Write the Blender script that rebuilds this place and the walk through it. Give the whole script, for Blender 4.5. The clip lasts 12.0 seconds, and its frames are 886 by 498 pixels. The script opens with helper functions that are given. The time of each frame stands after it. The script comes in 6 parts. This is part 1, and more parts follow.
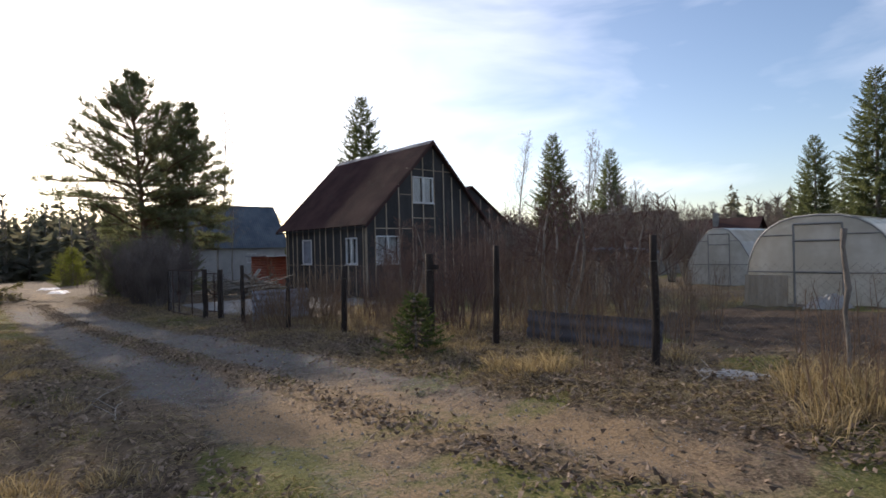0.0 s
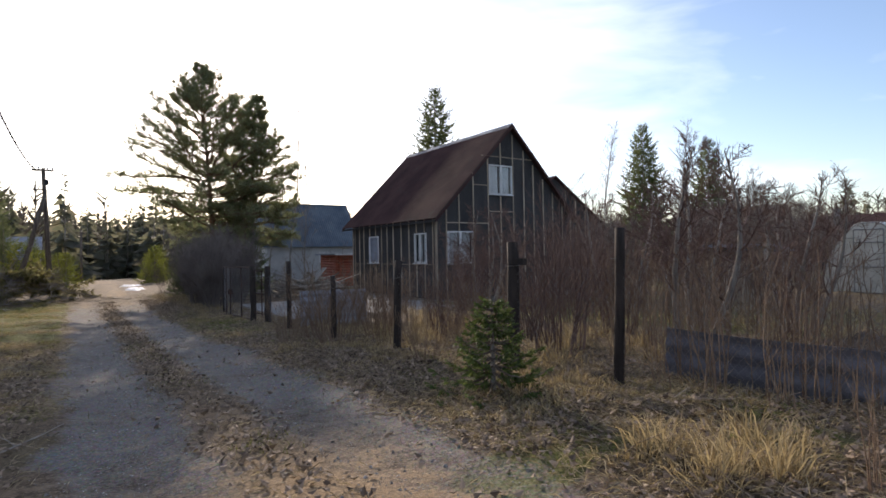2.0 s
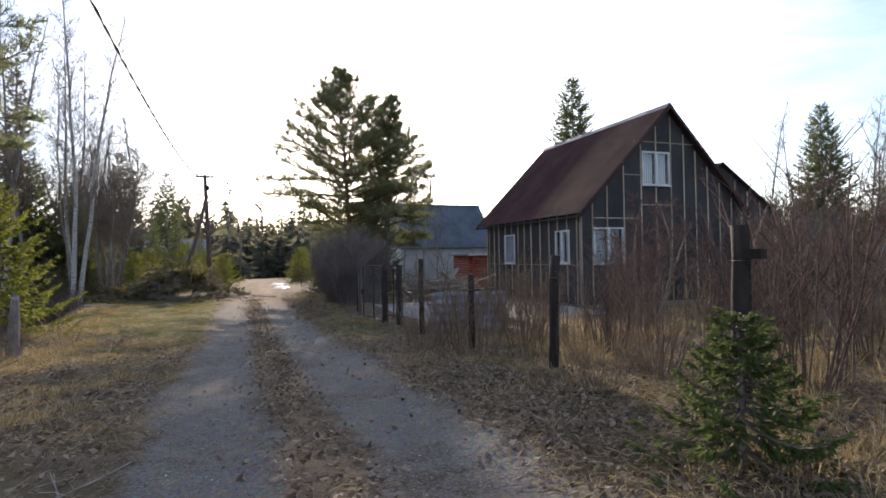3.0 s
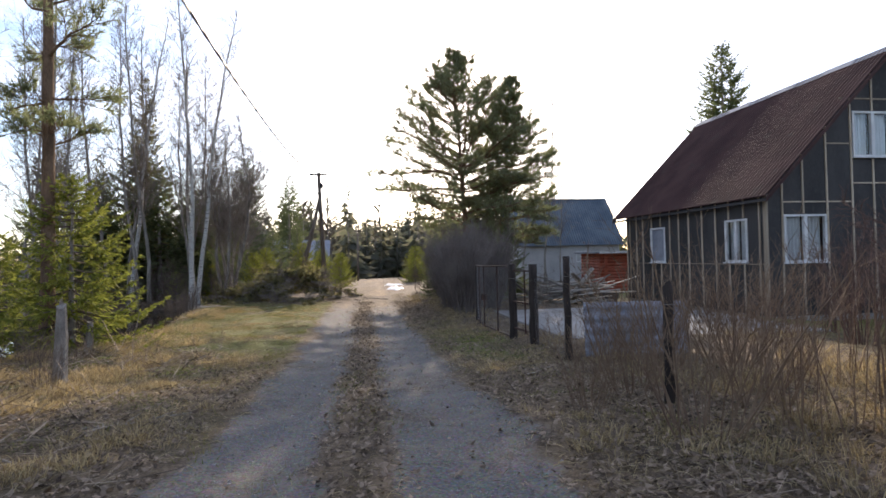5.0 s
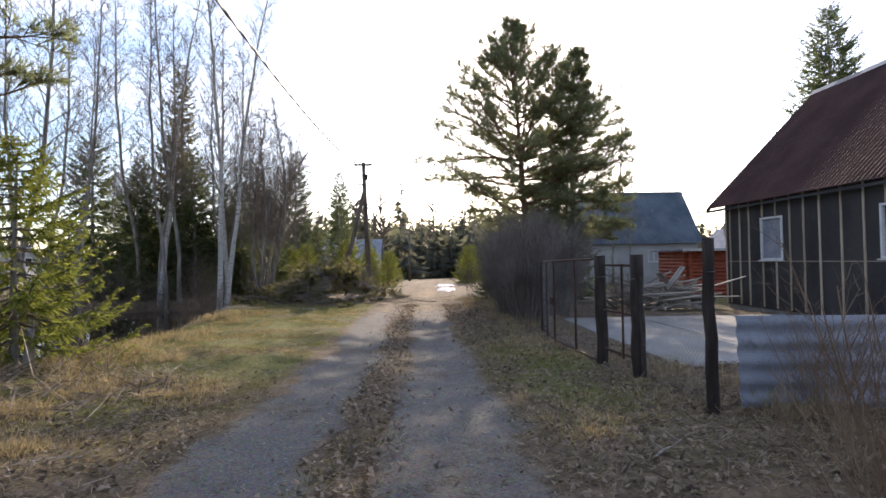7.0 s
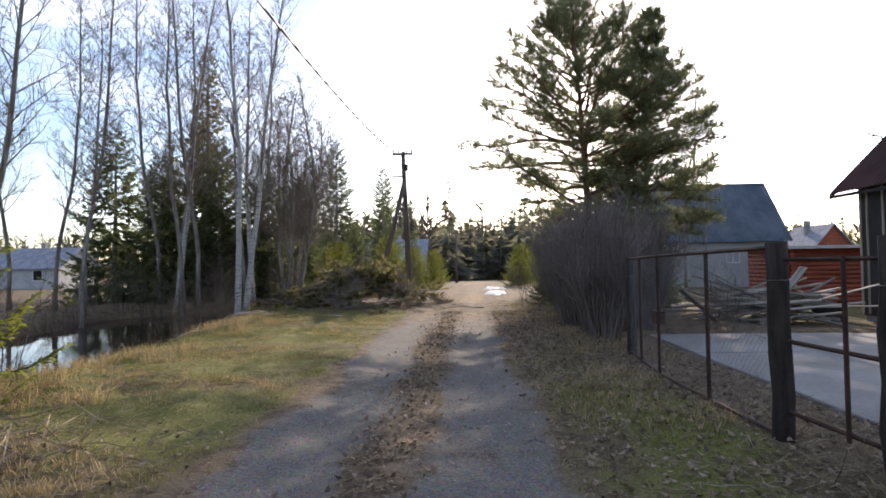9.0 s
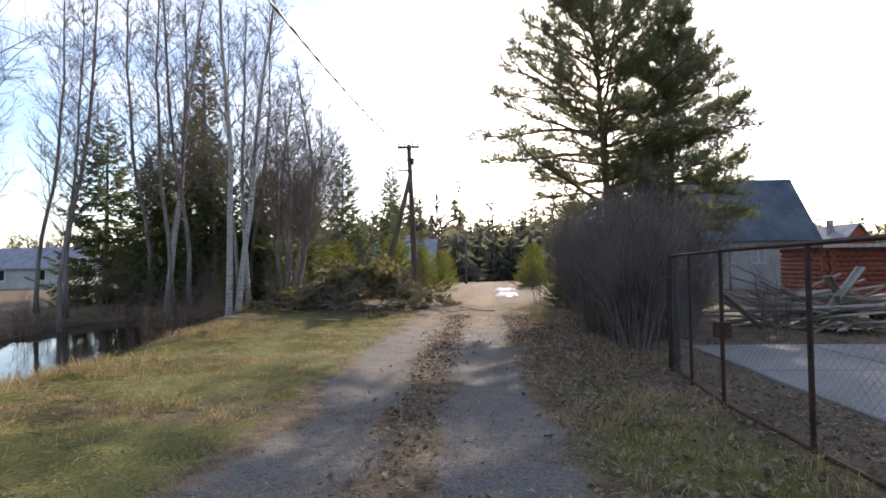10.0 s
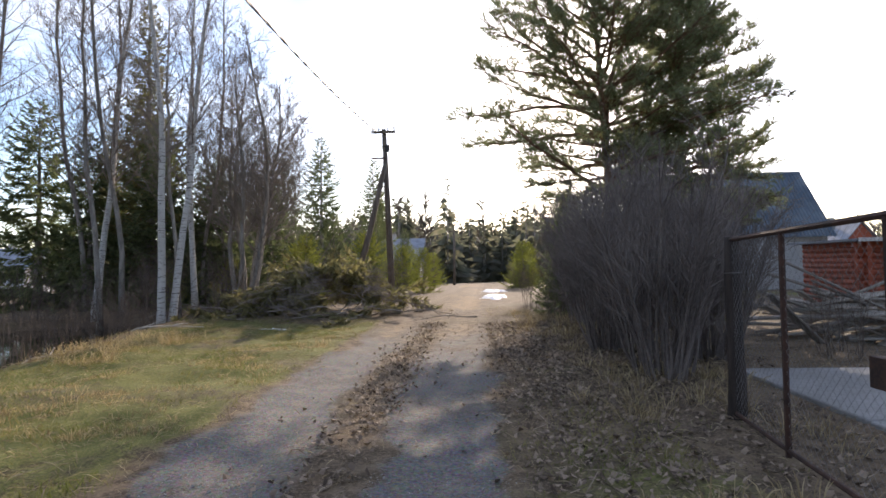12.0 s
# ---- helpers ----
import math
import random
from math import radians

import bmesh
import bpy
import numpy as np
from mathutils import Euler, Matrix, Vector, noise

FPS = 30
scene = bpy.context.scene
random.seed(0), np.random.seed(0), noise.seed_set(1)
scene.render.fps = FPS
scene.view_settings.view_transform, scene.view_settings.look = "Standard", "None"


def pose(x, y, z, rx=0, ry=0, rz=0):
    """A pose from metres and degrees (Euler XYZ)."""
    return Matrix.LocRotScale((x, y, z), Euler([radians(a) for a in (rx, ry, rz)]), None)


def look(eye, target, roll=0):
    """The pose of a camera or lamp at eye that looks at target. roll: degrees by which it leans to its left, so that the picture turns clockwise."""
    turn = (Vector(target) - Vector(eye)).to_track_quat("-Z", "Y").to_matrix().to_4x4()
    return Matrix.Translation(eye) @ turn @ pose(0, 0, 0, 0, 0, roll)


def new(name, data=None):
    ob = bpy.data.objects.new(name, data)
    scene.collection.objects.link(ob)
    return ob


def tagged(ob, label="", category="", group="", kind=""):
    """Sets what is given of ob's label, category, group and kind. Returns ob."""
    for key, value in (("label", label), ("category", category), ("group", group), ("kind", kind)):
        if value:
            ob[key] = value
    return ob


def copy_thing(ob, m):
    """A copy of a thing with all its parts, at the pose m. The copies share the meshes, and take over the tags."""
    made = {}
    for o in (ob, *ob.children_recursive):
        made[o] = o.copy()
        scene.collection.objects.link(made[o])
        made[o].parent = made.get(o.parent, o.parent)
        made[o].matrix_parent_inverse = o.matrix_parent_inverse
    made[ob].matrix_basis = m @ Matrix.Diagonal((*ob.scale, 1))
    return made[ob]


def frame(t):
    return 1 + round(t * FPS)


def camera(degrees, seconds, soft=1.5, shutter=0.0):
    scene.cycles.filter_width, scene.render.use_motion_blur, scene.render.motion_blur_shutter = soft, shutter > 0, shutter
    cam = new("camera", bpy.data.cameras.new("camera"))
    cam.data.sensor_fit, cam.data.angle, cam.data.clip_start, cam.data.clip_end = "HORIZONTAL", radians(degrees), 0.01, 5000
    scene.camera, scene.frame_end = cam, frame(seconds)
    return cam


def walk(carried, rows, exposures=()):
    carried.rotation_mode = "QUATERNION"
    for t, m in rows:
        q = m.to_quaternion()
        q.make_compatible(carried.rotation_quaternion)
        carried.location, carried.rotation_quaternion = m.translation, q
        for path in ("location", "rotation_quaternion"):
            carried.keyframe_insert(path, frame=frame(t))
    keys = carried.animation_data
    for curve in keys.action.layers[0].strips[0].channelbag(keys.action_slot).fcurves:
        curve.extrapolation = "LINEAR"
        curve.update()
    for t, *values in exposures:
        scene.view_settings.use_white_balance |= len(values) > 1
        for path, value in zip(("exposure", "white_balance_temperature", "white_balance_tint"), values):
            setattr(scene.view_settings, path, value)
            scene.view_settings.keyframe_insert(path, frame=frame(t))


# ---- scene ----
cam = camera(78.3, 12.0, soft=1.65)
EXPOSURES = [(0.0, 0.15, 6650, 17), (1.5, 0.33, 6650, 17), (3.0, 0.72, 6650, 17), (5.0, 0.92, 6650, 17), (7.0, 0.92, 6650, 17), (9.0, 0.84, 6650, 17), (12.0, 0.96, 6650, 17)]
PATH = [
    (0, (0.016, -0.045, 1.36), (1.351, 1.444, 1.359), -1.4),
    (0.5, (0.563, 0.399, 1.326), (1.904, 1.883, 1.328), -1.4),
    (1, (1.04, 0.901, 1.298), (2.37, 2.395, 1.303), -1.3),
    (1.5, (1.439, 1.487, 1.254), (2.636, 3.089, 1.264), -1.4),
    (2, (1.855, 2.262, 1.175), (2.971, 3.921, 1.186), -1.1),
    (2.5, (2.13, 3.067, 1.13), (2.999, 4.868, 1.151), -1.3),
    (3, (2.449, 3.978, 1.062), (3.141, 5.854, 1.09), -1.0),
    (3.2, (2.555, 4.298, 1.086), (3.174, 6.2, 1.12), -0.8),
    (4.8, (2.889, 6.813, 1.075), (3.187, 8.79, 1.111), -1.4),
    (5, (2.951, 7.141, 1.026), (3.239, 9.12, 1.061), -1.3),
    (5.5, (3.061, 7.997, 0.978), (3.284, 9.984, 1.016), -1.2),
    (6, (3.202, 8.812, 0.933), (3.399, 10.802, 0.971), -1.1),
    (6.5, (3.296, 9.638, 0.885), (3.402, 11.635, 0.926), -1.0),
    (7, (3.399, 10.431, 0.842), (3.485, 12.429, 0.886), -1.0),
    (7.2, (3.399, 10.773, 0.862), (3.454, 12.771, 0.911), -0.9),
    (8.8, (3.525, 13.449, 0.732), (3.447, 15.447, 0.779), -0.9),
    (9, (3.559, 13.79, 0.749), (3.465, 15.787, 0.802), -0.9),
    (9.5, (3.576, 14.654, 0.711), (3.453, 16.65, 0.765), -0.8),
    (10, (3.582, 15.367, 0.703), (3.451, 17.361, 0.759), -0.8),
    (10.5, (3.535, 16.168, 0.662), (3.377, 18.161, 0.718), -0.8),
    (11, (3.543, 16.878, 0.628), (3.346, 18.867, 0.689), -0.7),
    (11.5, (3.646, 17.636, 0.583), (3.421, 19.623, 0.642), -0.7),
    (12, (3.939, 18.244, 0.584), (3.836, 20.24, 0.645), -1.0),
]
walk(cam, [(t, look(eye, target, roll)) for t, eye, target, roll in PATH], EXPOSURES)

# ---- sky and sun ----
SUN_AZ, SUN_EL = 12.2, 20.5
world = bpy.data.worlds.new("sky")
scene.world = world
world.use_nodes = True
wn, wl = world.node_tree.nodes, world.node_tree.links
wn.clear()
sky = wn.new("ShaderNodeTexSky")
sky.sky_type = "NISHITA"
sky.sun_disc = False
sky.sun_elevation, sky.sun_rotation = radians(SUN_EL), radians(SUN_AZ)
sky.air_density, sky.dust_density, sky.ozone_density = 1.0, 0.8, 2.4
wco = wn.new("ShaderNodeTexCoord")
wmap = wn.new("ShaderNodeMapping")
wmap.inputs["Scale"].default_value = (1.0, 1.6, 5.0)
wmap.inputs["Rotation"].default_value = (0.1, 0.25, 0.5)
cirrus = wn.new("ShaderNodeTexNoise")
cirrus.inputs["Scale"].default_value, cirrus.inputs["Detail"].default_value = 1.7, 6.0
cirrus.inputs["Roughness"].default_value, cirrus.inputs["Distortion"].default_value = 0.5, 0.5
cram = wn.new("ShaderNodeMapRange")
cram.inputs["From Min"].default_value, cram.inputs["From Max"].default_value = 0.42, 0.78
cram.inputs["To Max"].default_value = 0.5
veil = wn.new("ShaderNodeMixRGB")
veil.inputs["Color2"].default_value = (10.0, 10.4, 11.0, 1)
wbg, wout = wn.new("ShaderNodeBackground"), wn.new("ShaderNodeOutputWorld")
wbg.inputs["Strength"].default_value = 0.15
wl.new(wco.outputs["Generated"], wmap.inputs["Vector"])
wl.new(wmap.outputs["Vector"], cirrus.inputs["Vector"])
wl.new(cirrus.outputs["Fac"], cram.inputs["Value"])
wl.new(cram.outputs["Result"], veil.inputs["Fac"])
wl.new(sky.outputs["Color"], veil.inputs["Color1"])
wl.new(veil.outputs["Color"], wbg.inputs["Color"])
wl.new(wbg.outputs["Background"], wout.inputs["Surface"])

sun = new("sun", bpy.data.lights.new("sun", "SUN"))
sun.data.energy, sun.data.angle, sun.data.color = 4.2, radians(0.6), (1.0, 0.87, 0.7)
sa, se = radians(SUN_AZ), radians(SUN_EL)
sun.matrix_world = look((60 * math.sin(sa), 60 * math.cos(sa), 60 * math.tan(se)), (0, 0, 0))


# ---- mesh helpers ----
def mesh_np(V, *Fs, smooth=False):
    me = bpy.data.meshes.new("m")
    V = np.asarray(V, np.float32)
    Fs = [np.asarray(f, np.int32) for f in Fs if len(f)]
    loops = np.concatenate([f.ravel() for f in Fs])
    tot = np.concatenate([np.full(len(f), f.shape[1], np.int32) for f in Fs])
    me.vertices.add(len(V))
    me.vertices.foreach_set("co", V.ravel())
    me.loops.add(len(loops))
    me.loops.foreach_set("vertex_index", loops)
    me.polygons.add(len(tot))
    me.polygons.foreach_set("loop_start", np.concatenate([[0], np.cumsum(tot)[:-1]]).astype(np.int32))
    me.polygons.foreach_set("use_smooth", np.full(len(tot), smooth))
    me.update(calc_edges=True)
    return me


class Build:
    """Gathers pieces of geometry into one mesh."""

    def __init__(self):
        self.v, self.q, self.t, self.n = [], [], [], 0

    def add(self, V, quads=None, tris=None):
        V = np.asarray(V, float).reshape(-1, 3)
        self.v.append(V)
        if quads is not None and len(quads):
            self.q.append(np.asarray(quads) + self.n)
        if tris is not None and len(tris):
            self.t.append(np.asarray(tris) + self.n)
        self.n += len(V)
        return self

    def box(self, x0, x1, y0, y1, z0, z1, m=None, bevel=0.0):
        V = np.array([(x, y, z) for x in (x0, x1) for y in (y0, y1) for z in (z0, z1)], float)
        Q = [(0, 1, 3, 2), (4, 6, 7, 5), (0, 4, 5, 1), (2, 3, 7, 6), (0, 2, 6, 4), (1, 5, 7, 3)]
        if m is not None:
            V = V @ np.array(m.to_3x3()).T + np.array(m.translation)
        return self.add(V, Q)

    def prism(self, poly, axis, a, b):
        """A flat outline (two coordinates a point) drawn out along an axis from a to b."""
        n = len(poly)
        out = []
        for w in (a, b):
            for u, v in poly:
                out.append({"x": (w, u, v), "y": (u, w, v), "z": (u, v, w)}[axis])
        self.add(out, [(i, (i + 1) % n, n + (i + 1) % n, n + i) for i in range(n)])
        base = self.n - 2 * n
        if n == 4:
            self.q.append(np.array([[0, 3, 2, 1], [4, 5, 6, 7]]) + base)
        else:
            self.t.append(np.array([(0, i + 1, i) for i in range(1, n - 1)] + [(n, n + i, n + i + 1) for i in range(1, n - 1)]) + base)
        return self

    def tube(self, pts, radii, sides=6, cap=True):
        P = np.asarray(pts, float)
        R = np.broadcast_to(np.asarray(radii, float), (len(P),))
        T = np.gradient(P, axis=0)
        T /= np.linalg.norm(T, axis=1, keepdims=True) + 1e-9
        ref = np.array([0.0, 0, 1]) if abs(T[0, 2]) < 0.9 else np.array([1.0, 0, 0])
        A = np.cross(T, ref)
        A /= np.linalg.norm(A, axis=1, keepdims=True) + 1e-9
        B = np.cross(T, A)
        ang = np.arange(sides) * 2 * np.pi / sides
        V = P[:, None] + R[:, None, None] * (np.cos(ang)[None, :, None] * A[:, None] + np.sin(ang)[None, :, None] * B[:, None])
        i, j = np.meshgrid(np.arange(len(P) - 1), np.arange(sides), indexing="ij")
        k = (j + 1) % sides
        Q = np.stack([i * sides + j, i * sides + k, (i + 1) * sides + k, (i + 1) * sides + j], -1).reshape(-1, 4)
        tris = []
        if cap:
            last = (len(P) - 1) * sides
            tris = [(0, s + 1, s) for s in range(1, sides - 1)] + [(last, last + s, last + s + 1) for s in range(1, sides - 1)]
        return self.add(V, Q, tris)

    def segs(self, P0, P1, r0, r1, sides=3):
        """Many thin straight twigs at once."""
        P0, P1 = np.asarray(P0, float), np.asarray(P1, float)
        n = len(P0)
        if not n:
            return self
        r0, r1 = np.broadcast_to(r0, (n,)), np.broadcast_to(r1, (n,))
        T = P1 - P0
        T /= np.linalg.norm(T, axis=1, keepdims=True) + 1e-9
        A = np.cross(T, np.where(np.abs(T[:, 2:]) < 0.9, [[0.0, 0, 1]], [[1.0, 0, 0]]))
        A /= np.linalg.norm(A, axis=1, keepdims=True) + 1e-9
        B = np.cross(T, A)
        ang = np.arange(sides) * 2 * np.pi / sides
        ring = np.cos(ang)[None, :, None] * A[:, None] + np.sin(ang)[None, :, None] * B[:, None]
        V = np.concatenate([P0[:, None] + ring * r0[:, None, None], P1[:, None] + ring * r1[:, None, None]], 1)
        j = np.arange(sides)
        k = (j + 1) % sides
        Q = np.stack([j, k, sides + k, sides + j], -1)[None] + (np.arange(n) * 2 * sides)[:, None, None]
        return self.add(V.reshape(-1, 3), Q.reshape(-1, 4))

    def blades(self, P, D, L, W, rng, bend=0.0, joint=False):
        """Needles, grass or leaf blades: pointed strips from P along D; bend lets the tip sink."""
        P, D = np.asarray(P, float), np.asarray(D, float)
        n = len(P)
        if not n:
            return self
        D = D / (np.linalg.norm(D, axis=1, keepdims=True) + 1e-9)
        L, W, bend = (np.broadcast_to(a, (n,))[:, None] for a in (L, W, bend))
        S = np.cross(D, rng.normal(size=(n, 3)))
        S /= np.linalg.norm(S, axis=1, keepdims=True) + 1e-9
        S = S * W / 2
        tip = P + D * L
        tip[:, 2:] -= bend * L
        if not joint:
            V = np.stack([P - S, P + S, tip], 1)
            return self.add(V.reshape(-1, 3), None, np.arange(3 * n).reshape(-1, 3))
        mid = P + D * L * 0.5
        V = np.stack([P - S * 0.6, P + S * 0.6, mid + S, mid - S, tip], 1)
        b = np.arange(n)[:, None] * 5
        return self.add(V.reshape(-1, 3), b + [[0, 1, 2, 3]], b + [[3, 2, 4]])

    def mesh(self, smooth=False):
        q = np.concatenate(self.q) if self.q else np.zeros((0, 4), int)
        t = np.concatenate(self.t) if self.t else np.zeros((0, 3), int)
        return mesh_np(np.concatenate(self.v), q, t, smooth=smooth)


def part(name, me, material, parent=None, label=""):
    if isinstance(me, Build):
        me = me.mesh()
    if material and not me.materials:
        me.materials.append(material)
    ob = new(name, me)
    if parent:
        ob.parent = parent
    return tagged(ob, label=label)


def thing(name, label, category, m=None, group="", kind=""):
    ob = new(name)
    ob.empty_display_size = 0.2
    if m is not None:
        ob.matrix_basis = m
    return tagged(ob, label, category, group, kind)


def box_mesh(sx, sy, sz, bev=0.006):
    """A bevelled block, centred in x and y and standing on z = 0."""
    bm = bmesh.new()
    bmesh.ops.create_cube(bm, size=1.0)
    bmesh.ops.scale(bm, vec=(sx, sy, sz), verts=bm.verts)
    bmesh.ops.translate(bm, vec=(0, 0, sz / 2), verts=bm.verts)
    if bev:
        bmesh.ops.bevel(bm, geom=bm.edges[:], offset=bev, segments=1, affect="EDGES")
    me = bpy.data.meshes.new("block")
    bm.to_mesh(me)
    bm.free()
    return me


def wavy_sheet(length, height, pitch, amp, thick=0.008, per=8, rows=1, sag=0.0, rng=None):
    """A corrugated sheet in the plane of x and z; the waves repeat along x and run up z."""
    n = max(2, int(length / pitch * per))
    x = np.linspace(0, length, n + 1)
    z = np.linspace(0, height, rows + 1)
    X, Z = np.meshgrid(x, z, indexing="ij")
    Y = amp * np.sin(2 * np.pi * X / pitch) + sag * np.sin(np.pi * Z / height) * np.sin(np.pi * X / length)
    b = Build()
    idx = np.arange((n + 1) * (rows + 1)).reshape(n + 1, rows + 1)
    Q = np.stack([idx[:-1, :-1], idx[1:, :-1], idx[1:, 1:], idx[:-1, 1:]], -1).reshape(-1, 4)
    N = idx.size
    edge = np.concatenate([idx[:, 0], idx[-1, 1:], idx[-2::-1, -1], idx[0, -2:0:-1]])
    rim = np.stack([edge, np.roll(edge, -1), np.roll(edge, -1) + N, edge + N], -1)
    V = np.concatenate([np.stack([X, Y, Z], -1).reshape(-1, 3), np.stack([X, Y + thick, Z], -1).reshape(-1, 3)])
    b.add(V, np.concatenate([Q, Q[:, ::-1] + N, rim[:, ::-1]]))
    return b


# ---- materials ----
class Nodes:
    def __init__(self, name):
        self.m = bpy.data.materials.new(name)
        self.m.use_nodes = True
        self.n, self.l = self.m.node_tree.nodes, self.m.node_tree.links
        self.bsdf = self.n["Principled BSDF"]
        self.out = self.n["Material Output"]
        self.co = self.n.new("ShaderNodeTexCoord").outputs["Object"]

    def put(self, socket, value):
        if isinstance(value, bpy.types.NodeSocket):
            self.l.new(value, socket)
        else:
            socket.default_value = value

    def mapped(self, scale):
        k = self.n.new("ShaderNodeMapping")
        k.inputs["Scale"].default_value = scale
        self.l.new(self.co, k.inputs["Vector"])
        return k.outputs["Vector"]

    def noise(self, scale, detail=4.0, vec=None, rough=0.55):
        k = self.n.new("ShaderNodeTexNoise")
        k.inputs["Scale"].default_value, k.inputs["Detail"].default_value, k.inputs["Roughness"].default_value = scale, detail, rough
        self.l.new(vec or self.co, k.inputs["Vector"])
        return k.outputs["Fac"]

    def cells(self, scale, out="Color"):
        k = self.n.new("ShaderNodeTexVoronoi")
        k.inputs["Scale"].default_value = scale
        self.l.new(self.co, k.inputs["Vector"])
        return k.outputs[out]

    def step(self, value, a, b, lo=0.0, hi=1.0):
        k = self.n.new("ShaderNodeMapRange")
        k.interpolation_type = "SMOOTHSTEP"
        self.put(k.inputs["Value"], value)
        for s, v in (("From Min", a), ("From Max", b), ("To Min", lo), ("To Max", hi)):
            k.inputs[s].default_value = v
        return k.outputs["Result"]

    def calc(self, op, a, b=0.0):
        k = self.n.new("ShaderNodeMath")
        k.operation = op
        self.put(k.inputs[0], a)
        self.put(k.inputs[1], b)
        return k.outputs[0]

    def mix(self, fac, a, b, kind="MIX"):
        k = self.n.new("ShaderNodeMixRGB")
        k.blend_type = kind
        self.put(k.inputs["Fac"], fac)
        self.put(k.inputs["Color1"], (*a, 1) if isinstance(a, tuple) else a)
        self.put(k.inputs["Color2"], (*b, 1) if isinstance(b, tuple) else b)
        return k.outputs["Color"]

    def bump(self, height, strength=0.4, dist=0.02):
        k = self.n.new("ShaderNodeBump")
        k.inputs["Strength"].default_value, k.inputs["Distance"].default_value = strength, dist
        self.l.new(height, k.inputs["Height"])
        self.l.new(k.outputs["Normal"], self.bsdf.inputs["Normal"])

    def island(self):
        return self.n.new("ShaderNodeNewGeometry").outputs["Random Per Island"]

    def piece(self):
        return self.n.new("ShaderNodeObjectInfo").outputs["Random"]

    def attribute(self, name):
        k = self.n.new("ShaderNodeAttribute")
        k.attribute_name = name
        return k.outputs["Fac"]

    def finish(self, color, rough=0.85, spec=0.3, metal=0.0, trans=0.0, tcolor=None):
        self.put(self.bsdf.inputs["Base Color"], (*color, 1) if isinstance(color, tuple) else color)
        self.put(self.bsdf.inputs["Roughness"], rough)
        self.bsdf.inputs["Specular IOR Level"].default_value = spec
        self.bsdf.inputs["Metallic"].default_value = metal
        if trans:
            tl, mx = self.n.new("ShaderNodeBsdfTranslucent"), self.n.new("ShaderNodeMixShader")
            self.put(tl.inputs["Color"], (*tcolor, 1) if isinstance(tcolor, tuple) else (tcolor or color))
            mx.inputs["Fac"].default_value = trans
            self.l.new(self.bsdf.outputs[0], mx.inputs[1])
            self.l.new(tl.outputs[0], mx.inputs[2])
            self.l.new(mx.outputs[0], self.out.inputs["Surface"])
        return self.m


def surface(name, c1, c2, coarse=1.5, fine=30.0, rough=0.85, spec=0.3, bump=0.3, dist=0.01, stretch=(1, 1, 1), metal=0.0, vary=0.0, by="piece", dirt=None, trans=0.0):
    """A weathered surface: two colours mixed by coarse and fine grain, with relief."""
    g = Nodes(name)
    vec = g.mapped(stretch)
    a, b = g.noise(coarse, 4, vec), g.noise(fine, 5, vec, 0.65)
    col = g.mix(g.step(g.calc("ADD", g.calc("MULTIPLY", a, 0.6), g.calc("MULTIPLY", b, 0.4)), 0.35, 0.65), c1, c2)
    if dirt:
        col = g.mix(g.step(g.noise(coarse * 2.3, 6, None, 0.7), 0.55, 0.72, 0.0, 0.8), col, dirt)
    if vary:
        r = g.piece() if by == "piece" else g.island()
        col = g.mix(1.0, col, g.mix(r, (1 - vary,) * 3, (1 + vary,) * 3), "MULTIPLY")
    if bump:
        g.bump(b, bump, dist)
    return g.finish(col, rough, spec, metal, trans)


def growth(name, c1, c2, c3=None, trans=0.35, rough=0.7, through_gain=1.0):
    """Foliage and grass: each blade takes its own colour between two or three."""
    g = Nodes(name)
    r = g.island()
    col = g.mix(r, c1, c2)
    if c3:
        col = g.mix(g.step(g.noise(0.9, 3), 0.42, 0.62), col, g.mix(r, c3, c2))
    lit = g.mix(1.0, col, (through_gain, through_gain, through_gain * 0.8), "MULTIPLY")
    return g.finish(col, rough, 0.15, 0.0, trans, lit)


M_tar = surface("tar_paper", (0.028, 0.026, 0.026), (0.055, 0.051, 0.05), 1.2, 40, 0.7, 0.3, 0.3, 0.01, (1, 1, 0.4), dirt=(0.06, 0.058, 0.055))
M_batten = surface("weathered_batten", (0.29, 0.23, 0.165), (0.45, 0.375, 0.285), 2, 50, 0.85, 0.2, 0.4, 0.004, (6, 6, 0.6), vary=0.25)
M_roof_brown = surface("brown_slate_sheet", (0.05, 0.026, 0.024), (0.088, 0.047, 0.042), 0.8, 45, 0.85, 0.2, 0.35, 0.006, dirt=(0.07, 0.055, 0.048))
M_roof_blue = surface("blue_grey_slate_sheet", (0.06, 0.085, 0.115), (0.13, 0.16, 0.19), 0.9, 40, 0.75, 0.3, 0.35, 0.006, (1, 0.4, 1), dirt=(0.2, 0.2, 0.2))
M_slate = surface("grey_asbestos_sheet", (0.185, 0.198, 0.23), (0.295, 0.31, 0.35), 1.6, 40, 0.9, 0.2, 0.35, 0.006, dirt=(0.14, 0.13, 0.12))
M_slate_old = surface("stained_slate_sheet", (0.085, 0.08, 0.09), (0.15, 0.145, 0.16), 1.6, 40, 0.9, 0.2, 0.35, 0.006, dirt=(0.08, 0.07, 0.06))
M_white = surface("white_paint", (0.5, 0.5, 0.49), (0.68, 0.68, 0.67), 3, 40, 0.5, 0.4, 0.15, 0.003)
M_plinth = surface("rough_concrete", (0.2, 0.19, 0.18), (0.34, 0.33, 0.31), 1.3, 28, 0.95, 0.2, 0.5, 0.02, dirt=(0.13, 0.12, 0.1))
